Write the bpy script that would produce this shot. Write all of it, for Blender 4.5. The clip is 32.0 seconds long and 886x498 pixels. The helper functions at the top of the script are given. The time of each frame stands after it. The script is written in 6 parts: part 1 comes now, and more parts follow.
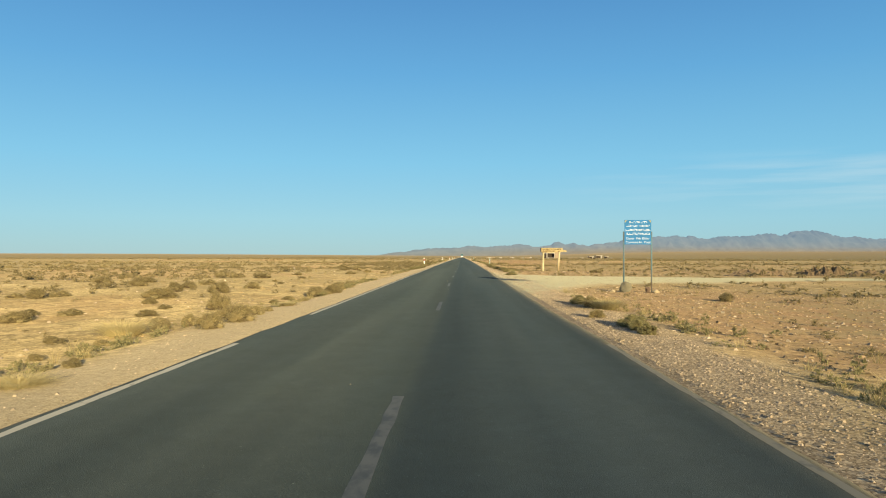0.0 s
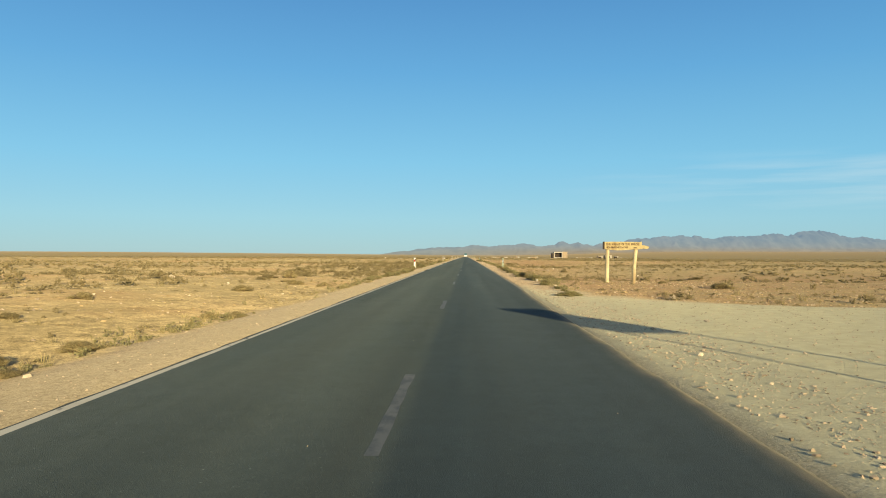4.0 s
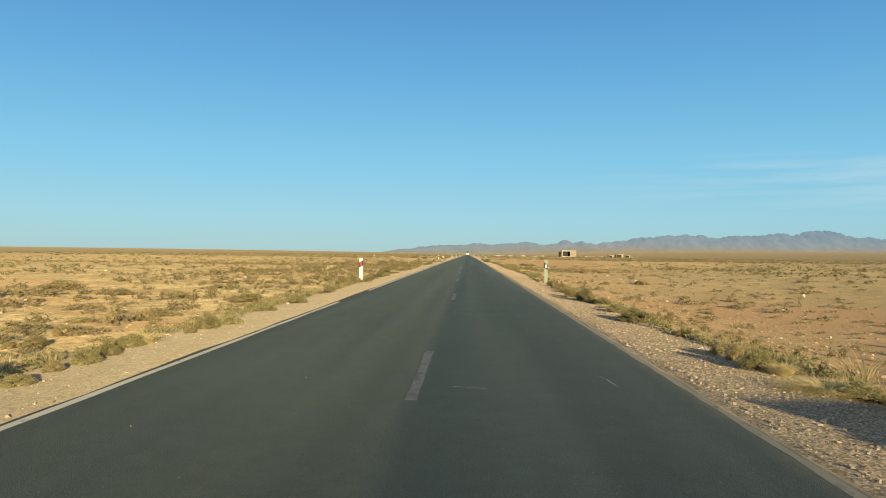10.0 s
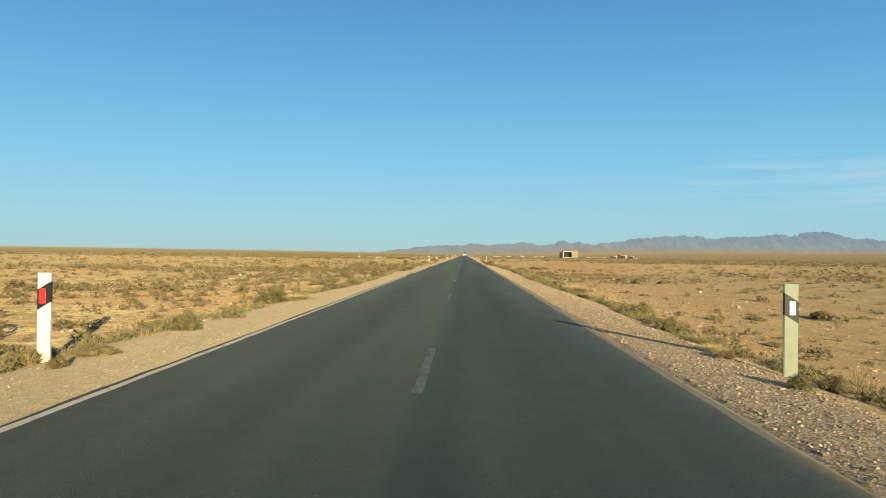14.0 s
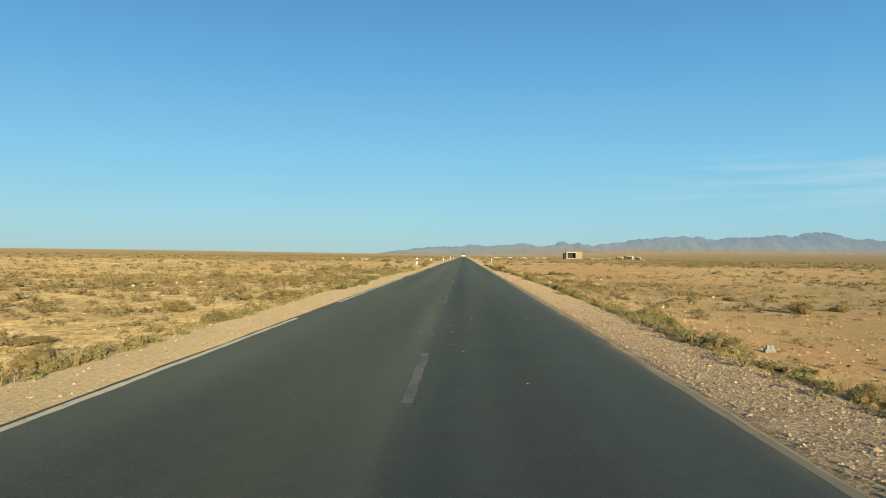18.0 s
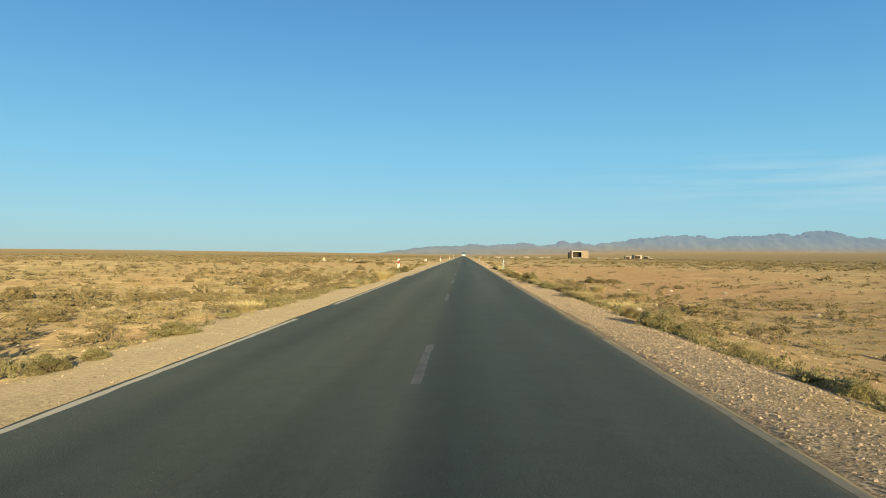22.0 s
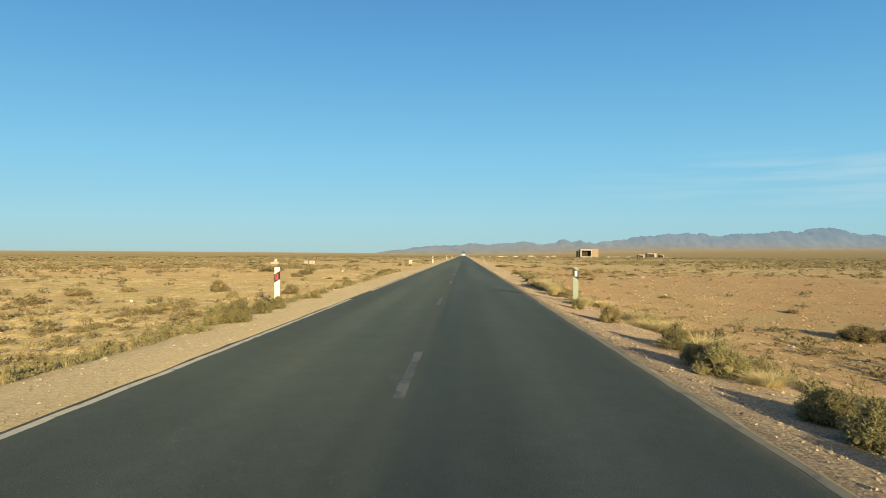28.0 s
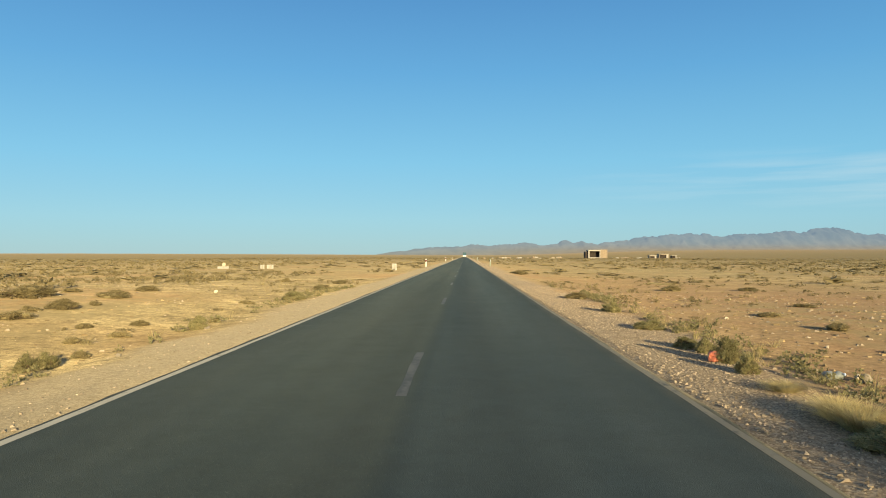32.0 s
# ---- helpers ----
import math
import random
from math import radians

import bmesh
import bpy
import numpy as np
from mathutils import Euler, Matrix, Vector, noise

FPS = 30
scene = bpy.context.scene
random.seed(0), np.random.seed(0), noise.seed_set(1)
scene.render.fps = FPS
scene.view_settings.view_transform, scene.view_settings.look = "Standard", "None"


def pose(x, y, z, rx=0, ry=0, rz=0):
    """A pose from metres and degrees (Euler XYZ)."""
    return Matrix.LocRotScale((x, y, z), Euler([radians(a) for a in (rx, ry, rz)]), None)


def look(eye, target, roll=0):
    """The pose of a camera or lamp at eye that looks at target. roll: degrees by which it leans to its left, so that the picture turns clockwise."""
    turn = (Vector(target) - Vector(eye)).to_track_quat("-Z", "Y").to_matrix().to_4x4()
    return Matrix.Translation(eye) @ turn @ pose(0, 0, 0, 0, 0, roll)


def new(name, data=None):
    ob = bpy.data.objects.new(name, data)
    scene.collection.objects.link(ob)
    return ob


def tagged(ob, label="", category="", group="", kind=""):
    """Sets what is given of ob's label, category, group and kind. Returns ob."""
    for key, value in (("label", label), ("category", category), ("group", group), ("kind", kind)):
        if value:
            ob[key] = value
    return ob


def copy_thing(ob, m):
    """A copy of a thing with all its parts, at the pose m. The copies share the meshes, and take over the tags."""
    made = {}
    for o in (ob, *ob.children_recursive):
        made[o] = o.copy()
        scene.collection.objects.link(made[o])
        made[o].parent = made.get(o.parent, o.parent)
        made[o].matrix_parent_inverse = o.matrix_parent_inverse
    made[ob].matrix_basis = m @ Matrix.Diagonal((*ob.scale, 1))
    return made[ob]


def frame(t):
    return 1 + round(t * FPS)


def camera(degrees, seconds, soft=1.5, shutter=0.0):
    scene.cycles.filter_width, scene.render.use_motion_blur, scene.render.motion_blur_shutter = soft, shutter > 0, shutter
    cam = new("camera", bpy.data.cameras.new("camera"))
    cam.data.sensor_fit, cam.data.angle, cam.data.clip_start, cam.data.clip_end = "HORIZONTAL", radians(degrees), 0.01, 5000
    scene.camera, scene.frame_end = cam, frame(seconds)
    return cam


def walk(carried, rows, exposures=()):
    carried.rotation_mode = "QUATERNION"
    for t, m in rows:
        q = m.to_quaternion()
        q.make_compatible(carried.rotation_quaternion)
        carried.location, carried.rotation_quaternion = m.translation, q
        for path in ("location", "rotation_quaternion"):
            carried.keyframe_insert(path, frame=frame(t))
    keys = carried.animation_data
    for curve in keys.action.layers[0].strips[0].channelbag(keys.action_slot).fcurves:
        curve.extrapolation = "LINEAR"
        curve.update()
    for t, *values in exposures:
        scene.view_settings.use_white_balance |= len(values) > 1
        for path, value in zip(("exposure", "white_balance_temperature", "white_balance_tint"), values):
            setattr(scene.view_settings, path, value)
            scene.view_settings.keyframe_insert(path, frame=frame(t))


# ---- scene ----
# ================= camera =================
cam = camera(64.5, 32.0, soft=1.05)
PATH = [
    (0, 0.584, 0.000, 1.30, 90.550, -0.105, 1.555),
    (0.5, 0.589, 3.248, 1.30, 90.530, -0.120, 1.559),
    (1, 0.580, 6.375, 1.30, 90.520, -0.137, 1.617),
    (1.5, 0.592, 9.590, 1.30, 90.503, -0.157, 1.608),
    (2, 0.598, 12.847, 1.30, 90.514, -0.177, 1.639),
    (2.5, 0.607, 16.050, 1.30, 90.496, -0.195, 1.686),
    (3, 0.603, 19.053, 1.30, 90.467, -0.212, 1.702),
    (3.5, 0.602, 22.187, 1.30, 90.490, -0.227, 1.808),
    (5.5, 0.597, 35.487, 1.30, 90.445, -0.372, 1.909),
    (6, 0.602, 38.689, 1.30, 90.393, -0.398, 1.910),
    (6.5, 0.594, 41.960, 1.30, 90.378, -0.422, 1.963),
    (7, 0.610, 45.264, 1.30, 90.372, -0.447, 1.960),
    (7.5, 0.600, 48.319, 1.30, 90.377, -0.474, 1.992),
    (8, 0.592, 51.448, 1.30, 90.364, -0.502, 2.005),
    (8.5, 0.601, 54.599, 1.30, 90.359, -0.533, 1.979),
    (9, 0.594, 57.648, 1.30, 90.365, -0.566, 2.014),
    (9.5, 0.599, 60.792, 1.30, 90.354, -0.602, 1.991),
    (10, 0.599, 63.830, 1.30, 90.321, -0.640, 2.033),
    (10.5, 0.590, 67.091, 1.30, 90.316, -0.675, 2.017),
    (11, 0.577, 70.890, 1.30, 90.311, -0.704, 1.994),
    (11.5, 0.565, 73.961, 1.30, 90.310, -0.726, 1.962),
    (12, 0.563, 77.131, 1.30, 90.298, -0.740, 1.893),
    (12.5, 0.544, 80.316, 1.30, 90.308, -0.748, 1.854),
    (13, 0.527, 83.570, 1.30, 90.321, -0.750, 1.858),
    (13.5, 0.526, 86.844, 1.30, 90.335, -0.749, 1.824),
    (14, 0.540, 90.093, 1.30, 90.361, -0.748, 1.771),
    (14.5, 0.538, 93.170, 1.30, 90.376, -0.747, 1.773),
    (16.5, 0.553, 105.559, 1.30, 90.420, -0.711, 1.692),
    (17, 0.569, 109.822, 1.30, 90.463, -0.697, 1.644),
    (17.5, 0.574, 112.183, 1.30, 90.487, -0.684, 1.640),
    (18, 0.571, 116.069, 1.30, 90.455, -0.672, 1.685),
    (18.5, 0.580, 119.169, 1.30, 90.478, -0.659, 1.683),
    (19, 0.564, 122.816, 1.30, 90.479, -0.645, 1.693),
    (19.5, 0.555, 125.863, 1.30, 90.456, -0.626, 1.691),
    (20, 0.546, 128.841, 1.30, 90.455, -0.605, 1.686),
    (20.5, 0.537, 131.947, 1.30, 90.475, -0.582, 1.732),
    (21, 0.545, 135.394, 1.30, 90.468, -0.559, 1.689),
    (21.5, 0.551, 138.433, 1.30, 90.444, -0.537, 1.725),
    (22, 0.554, 140.991, 1.30, 90.420, -0.515, 1.704),
    (22.5, 0.540, 144.179, 1.30, 90.424, -0.493, 1.708),
    (23, 0.571, 148.366, 1.30, 90.432, -0.469, 1.751),
    (23.5, 0.574, 150.783, 1.30, 90.412, -0.445, 1.729),
    (24, 0.575, 154.872, 1.30, 90.384, -0.421, 1.715),
    (24.5, 0.580, 158.228, 1.30, 90.379, -0.396, 1.709),
    (25, 0.580, 161.449, 1.30, 90.387, -0.370, 1.727),
    (25.5, 0.596, 164.760, 1.30, 90.421, -0.343, 1.700),
    (27.5, 0.599, 177.721, 1.30, 90.401, -0.211, 1.670),
    (28, 0.608, 180.669, 1.30, 90.376, -0.194, 1.686),
    (28.5, 0.620, 183.882, 1.30, 90.413, -0.174, 1.707),
    (29, 0.620, 187.039, 1.30, 90.429, -0.151, 1.731),
    (29.5, 0.611, 190.195, 1.30, 90.422, -0.122, 1.792),
    (30, 0.617, 194.045, 1.30, 90.432, -0.088, 1.725),
    (30.5, 0.603, 197.075, 1.30, 90.456, -0.052, 1.772),
    (31, 0.619, 200.143, 1.30, 90.506, -0.019, 1.766),
    (31.5, 0.616, 203.057, 1.30, 90.493, 0.005, 1.800),
    (32, 0.631, 206.157, 1.30, 90.489, 0.021, 1.783),
]
walk(cam, [(t, pose(*p)) for t, *p in PATH], exposures=[(0.0, 0.85)])

# ================= sky and sun =================
SUN_AZIMUTH = 159.0      # clockwise from the road's direction
SUN_HEIGHT = 9.8
world = bpy.data.worlds.new("sky")
scene.world = world
world.use_nodes = True
wn, wl = world.node_tree.nodes, world.node_tree.links
sky = wn.new("ShaderNodeTexSky")
sky.sky_type = "NISHITA"
sky.sun_disc = False
sky.sun_elevation = radians(SUN_HEIGHT)
sky.sun_rotation = radians(SUN_AZIMUTH)
sky.altitude = 1500
sky.air_density = 1.0
sky.dust_density = 0.3
sky.ozone_density = 2.0
way = wn.new("ShaderNodeTexCoord")
split = wn.new("ShaderNodeSeparateXYZ")
wl.new(way.outputs["Generated"], split.inputs[0])
clear = wn.new("ShaderNodeValToRGB")      # clear evening blue by height over the horizon
for k, (pos, col) in enumerate(((0.0, (0.31, 0.57, 0.66)), (0.05, (0.30, 0.62, 0.765)), (0.13, (0.215, 0.585, 0.83)), (0.25, (0.125, 0.43, 0.76)), (0.36, (0.082, 0.305, 0.635)), (1.0, (0.085, 0.215, 0.46)))):
    el = clear.color_ramp.elements
    e = el[k] if k < 2 else el.new(pos)
    e.position, e.color = pos, (*col, 1)
wl.new(split.outputs[2], clear.inputs[0])
streak_map = wn.new("ShaderNodeMapping")
streak_map.inputs["Scale"].default_value = (3.0, 3.0, 46.0)
wl.new(way.outputs["Generated"], streak_map.inputs[0])
streak = wn.new("ShaderNodeTexNoise")
streak.inputs["Scale"].default_value = 1.6
streak.inputs["Detail"].default_value = 5
wl.new(streak_map.outputs[0], streak.inputs["Vector"])
thin = wn.new("ShaderNodeValToRGB")       # thin cloud veils low in the sky
thin.color_ramp.elements[0].position, thin.color_ramp.elements[1].position = 0.46, 0.74
wl.new(streak.outputs[0], thin.inputs[0])
belt = wn.new("ShaderNodeValToRGB")
for k, (pos, v) in enumerate(((0.05, 0.0), (0.085, 0.5), (0.11, 0.5), (0.14, 0.0))):
    el = belt.color_ramp.elements
    e = el[k] if k < 2 else el.new(pos)
    e.position, e.color = pos, (v, v, v, 1)
wl.new(split.outputs[2], belt.inputs[0])
side = wn.new("ShaderNodeValToRGB")
side.color_ramp.elements[0].position, side.color_ramp.elements[1].position = 0.12, 0.40
wl.new(split.outputs[0], side.inputs[0])
part_sky = wn.new("ShaderNodeMath")
part_sky.operation = "MULTIPLY"
wl.new(side.outputs[0], part_sky.inputs[0])
wl.new(thin.outputs[0], part_sky.inputs[1])
both = wn.new("ShaderNodeMath")
both.operation = "MULTIPLY"
wl.new(part_sky.outputs[0], both.inputs[0])
wl.new(belt.outputs[0], both.inputs[1])
veil = wn.new("ShaderNodeMix")
veil.data_type = "RGBA"
veil.inputs[7].default_value = (0.62, 0.80, 0.86, 1)
wl.new(both.outputs[0], veil.inputs[0])
wl.new(clear.outputs[0], veil.inputs[6])
_a, _e = radians(SUN_AZIMUTH), radians(SUN_HEIGHT)
SUN_DIR = Vector((math.sin(_a) * math.cos(_e), math.cos(_a) * math.cos(_e), math.sin(_e)))
toward = wn.new("ShaderNodeVectorMath")   # the warm bright sky around the low sun
toward.operation = "DOT_PRODUCT"
toward.inputs[1].default_value = SUN_DIR
wl.new(way.outputs["Generated"], toward.inputs[0])
aura = wn.new("ShaderNodeValToRGB")
for k, (pos, v) in enumerate(((0.2, 0.0), (0.7, 0.45), (1.0, 1.0))):
    el = aura.color_ramp.elements
    e = el[k] if k < 2 else el.new(pos)
    e.position, e.color = pos, (v, v, v, 1)
wl.new(toward.outputs["Value"], aura.inputs[0])
glow = wn.new("ShaderNodeMix")
glow.data_type = "RGBA"
glow.inputs[7].default_value = (1.0, 0.88, 0.66, 1)
wl.new(aura.outputs[0], glow.inputs[0])
wl.new(veil.outputs[2], glow.inputs[6])
scale = wn.new("ShaderNodeMix")
scale.data_type, scale.blend_type = "RGBA", "MULTIPLY"
scale.inputs[0].default_value = 1.0
scale.inputs[7].default_value = (6.6, 6.6, 6.6, 1)
wl.new(glow.outputs[2], scale.inputs[6])
blend = wn.new("ShaderNodeMix")
blend.data_type = "RGBA"
blend.inputs[0].default_value = 0.85
wl.new(sky.outputs[0], blend.inputs[6])
wl.new(scale.outputs[2], blend.inputs[7])
wl.new(blend.outputs[2], wn["Background"].inputs[0])
wn["Background"].inputs[1].default_value = 0.080

sun_data = bpy.data.lights.new("sun", "SUN")
sun_data.energy = 4.2
sun_data.color = (1.0, 0.825, 0.48)
sun_data.angle = radians(0.5)
sun = new("sun", sun_data)
sun.matrix_world = look(SUN_DIR * 50, (0, 0, 0))


# ================= helpers =================
def fold(u):
    return u * u * (3 - 2 * u)


def lattice(ix, iy, seed):
    h = (ix.astype(np.int64) * 374761393 + iy.astype(np.int64) * 668265263 + seed * 144269) & 0x7FFFFFFF
    h = ((h ^ (h >> 13)) * 1274126177) & 0x7FFFFFFF
    return ((h ^ (h >> 16)) & 0xFFFF) / 65535.0


def bumps(x, y, size, seed=1):
    """Smooth value noise in -1..1 with features of the given size in metres."""
    x, y = np.asarray(x, float) / size, np.asarray(y, float) / size
    ix, iy = np.floor(x), np.floor(y)
    u, v = fold(x - ix), fold(y - iy)
    a, b = lattice(ix, iy, seed), lattice(ix + 1, iy, seed)
    c, d = lattice(ix, iy + 1, seed), lattice(ix + 1, iy + 1, seed)
    return 2 * ((a * (1 - u) + b * u) * (1 - v) + (c * (1 - u) + d * u) * v) - 1


def step(a, b, v):
    return fold(np.clip((np.asarray(v, float) - a) / (b - a), 0, 1))


def road_z(y):
    """The road runs level, then dips very gently ahead."""
    y = np.asarray(y, float)
    return -0.0012 * np.clip(y - 150, 0, 750)


def track_mask(x, y):
    """The dirt track that leaves the road to the right: a bell mouth, then a lane."""
    x, y = np.asarray(x, float), np.asarray(y, float)
    mid = 39.2 + 0.05 * np.clip(x - 3, 0, 60) + 0.6 * bumps(x, y, 9, 41)
    half = 2.2 + 13 * np.exp(-np.clip(x - 3, 0, 99) / 3.3) + 0.9 * bumps(x, y, 3.5, 42)
    return (1 - step(0.78, 1.3, np.abs(y - mid) / half + 0.12 * bumps(x, y, 1.2, 43))) * step(2.5, 3.0, x)


# how far the plain lies under (or over) the road along the way: distance, height
RIGHT_FALL = ((-60, -0.15), (18, -0.2), (29, -0.17), (40, 0.0), (55, 0.1), (62, 0.1), (66, -0.08), (75, -0.55), (85, -1.0), (105, -1.0), (116, -0.74), (128, -0.66), (142, -0.74), (158, -0.88),
              (171, -1.14), (190, -1.02), (200, -0.86), (208, -0.42), (216, -0.14), (222, 0.08), (230, -0.2), (245, -0.5), (300, -0.45), (600, -0.3))
LEFT_FALL = ((-60, -0.05), (15, -0.12), (20, 0.1), (26, 0.34), (35, 0.26), (60, 0.28), (66, 0.28), (71, 0.02), (84, -0.14), (98, 0.08), (110, -0.05), (130, -0.13), (140, -0.02), (150, -0.1),
             (165, -0.4), (176, -0.76), (188, -0.84), (196, -0.5), (206, -0.28), (212, 0.04), (222, 0.36), (232, 0.4), (250, 0.0), (320, -0.1), (600, -0.1))


def along(y, knots):
    ky, kz = np.array(knots, float).T
    return sum(np.interp(y + d, ky, kz) for d in (-4, -2, 0, 2, 4)) / 5


def plain_fall(x, y):
    """The low embankment: the plain falls away from the crest of the verges."""
    right = 1 - (1 - np.clip((x - 3.95) / 7.0, 0, 1)) ** 1.7
    left = 1 - (1 - np.clip((-x - 4.6) / 7.0, 0, 1)) ** 1.7
    bank = 0.35 * step(20, 27, x) * step(70, 95, y) * (1 - step(200, 225, y))
    return right * (along(y, RIGHT_FALL) + bank) + left * along(y, LEFT_FALL)


def ground_z(x, y):
    x, y = np.asarray(x, float), np.asarray(y, float)
    ax = np.abs(x)
    wob = 0.35 * bumps(x, y, 6, 7)
    verge = -0.014 - np.where(x < 0, 0.03, 0.0) * step(2.9, 3.9, ax) - np.where(x < 0, 0.15, 0.02) * step(3.8 + wob, 5.2 + wob, ax)
    under = -0.16 * (1 - step(2.6, 2.86, ax))
    out = step(4.5, 9, ax)
    rough = 0.02 * bumps(x, y, 1.3, 3) * step(4, 6, ax) + out * (0.045 * bumps(x, y, 5, 4) + 0.05 * bumps(x, y, 19, 5))
    grit = 0.012 * bumps(x, y, 0.45, 6) * step(4.0, 5.0, ax)
    t = track_mask(x, y)
    rough = rough * (1 - 0.85 * t)
    far = np.hypot(x, y)
    rise = 9.0 * step(300, 4300, far) * step(-0.1, 0.5, -x / (far + 1))
    back = 0.9 * step(900, 2500, y)
    back = back + 24.0 * step(700, 4000, far) * step(0.02, 0.32, x / (far + 1))
    swell = 0.8 * bumps(x, y, 160, 8) * step(90, 400, ax)
    return verge + under + rough + grit + road_z(y) + rise + back + swell + 0.06 * t * step(3.5, 6, ax) + plain_fall(x, y) - 0.09 * step(2.95, 3.7, x) * step(176, 184, y) * (1 - step(206, 214, y))


def array_object(name, verts, tris, material, parent=None, smooth=False):
    """A mesh of triangles from numpy arrays, quick for large ones."""
    me = bpy.data.meshes.new(name)
    n, m = len(verts), len(tris)
    me.vertices.add(n)
    me.vertices.foreach_set("co", np.asarray(verts, np.float32).ravel())
    me.loops.add(m * 3)
    me.loops.foreach_set("vertex_index", np.asarray(tris, np.int32).ravel())
    me.polygons.add(m)
    me.polygons.foreach_set("loop_start", np.arange(0, m * 3, 3, dtype=np.int32))
    me.polygons.foreach_set("use_smooth", np.full(m, smooth))
    me.update(calc_edges=True)
    me.materials.append(material)
    ob = new(name, me)
    if parent:
        ob.parent = parent
    return ob


def part(name, bm, material, parent=None, label=""):
    me = bpy.data.meshes.new(name)
    bm.to_mesh(me)
    bm.free()
    me.materials.append(material)
    ob = new(name, me)
    if parent:
        ob.parent = parent
    if label:
        tagged(ob, label)
    return ob


def thing(name, place, label, category, group="", kind="", turn=0.0):
    ob = new(name)
    ob.empty_display_size = 0.2
    ob.matrix_world = pose(*place, 0, 0, turn)
    return tagged(ob, label, category, group, kind)


def box(sx, sy, sz, at=(0, 0, 0), bevel=0.0, turn=None):
    """A bevelled block whose middle is at `at`."""
    bm = bmesh.new()
    bmesh.ops.create_cube(bm, size=1, matrix=Matrix.Diagonal((sx, sy, sz, 1)))
    if bevel:
        bmesh.ops.bevel(bm, geom=bm.edges[:], offset=bevel, segments=2, affect="EDGES", profile=0.6)
    if turn is not None:
        bm.transform(turn)
    bm.transform(Matrix.Translation(at))
    return bm


def tube(points, radii, sides=10, cap=True):
    """A tube through points with a radius at each."""
    bm = bmesh.new()
    rings = []
    for k, (p, r) in enumerate(zip(points, radii)):
        p = Vector(p)
        ahead = Vector(points[min(k + 1, len(points) - 1)]) - Vector(points[max(k - 1, 0)])
        q = ahead.to_track_quat("Z", "Y")
        rings.append([bm.verts.new(p + q @ Vector((r * math.cos(a), r * math.sin(a), 0)))
                      for a in (2 * math.pi * i / sides for i in range(sides))])
    for a, b in zip(rings, rings[1:]):
        for i in range(sides):
            f = bm.faces.new((a[i], a[(i + 1) % sides], b[(i + 1) % sides], b[i]))
            f.smooth = True
    if cap:
        bm.faces.new(rings[0][::-1])
        bm.faces.new(rings[-1])
    return bm


def plate(outline, depth):
    """A flat outline in x and z, thickened along y."""
    bm = bmesh.new()
    front = [bm.verts.new((x, -depth / 2, z)) for x, z in outline]
    rear = [bm.verts.new((x, depth / 2, z)) for x, z in outline]
    bm.faces.new(front)
    bm.faces.new(rear[::-1])
    n = len(outline)
    for i in range(n):
        bm.faces.new((front[(i + 1) % n], front[i], rear[i], rear[(i + 1) % n]))
    bmesh.ops.recalc_face_normals(bm, faces=bm.faces[:])
    return bm


def stone(size, seed, flat=0.7, rough=0.5, detail=2):
    """A rock: a faceted, knocked-about ball."""
    bm = bmesh.new()
    bmesh.ops.create_icosphere(bm, subdivisions=detail, radius=0.5)
    rnd = random.Random(seed)
    off = Vector((rnd.uniform(-9, 9), rnd.uniform(-9, 9), rnd.uniform(-9, 9)))
    for v in bm.verts:
        d = v.co.normalized()
        v.co = d * 0.5 * (1 + rough * noise.noise(d * 1.3 + off) + rough * 0.5 * noise.noise(d * 3.1 + off) + rough * 0.16 * noise.noise(d * 8.0 + off))
        v.co.z *= flat
    for _ in range(10):
        n = Vector((rnd.gauss(0, 1), rnd.gauss(0, 1), rnd.gauss(0.3, 1))).normalized()
        reach = rnd.uniform(0.3, 0.42) * (flat + (1 - flat) * (1 - abs(n.z)))
        for v in bm.verts:
            over = v.co.dot(n) - reach
            if over > 0:
                v.co -= n * over * 0.85
    bm.transform(Matrix.Diagonal((size, size * rnd.uniform(0.7, 1.0), size, 1)))
    return bm


def words(name, text, height, material, parent, at, width=None, depth=0.004, bold=0.0):
    """Letters that stand upright and face the oncoming road (-y)."""
    cu = bpy.data.curves.new(name, "FONT")
    cu.body, cu.size, cu.align_x, cu.align_y, cu.extrude = text, height, "CENTER", "CENTER", depth
    cu.offset = bold
    tmp = new(name, cu)
    bpy.context.view_layer.update()
    me = bpy.data.meshes.new_from_object(tmp.evaluated_get(bpy.context.evaluated_depsgraph_get()))
    bpy.data.objects.remove(tmp)
    xs = [v.co.x for v in me.vertices]
    k = width / (max(xs) - min(xs)) if width and xs else 1.0
    me.transform(Matrix.Translation(at) @ pose(0, 0, 0, 90, 0, 0) @ Matrix.Diagonal((k, 1, 1, 1)))
    me.materials.clear()
    me.materials.append(material)
    ob = new(name, me)
    ob.parent = parent
    return ob


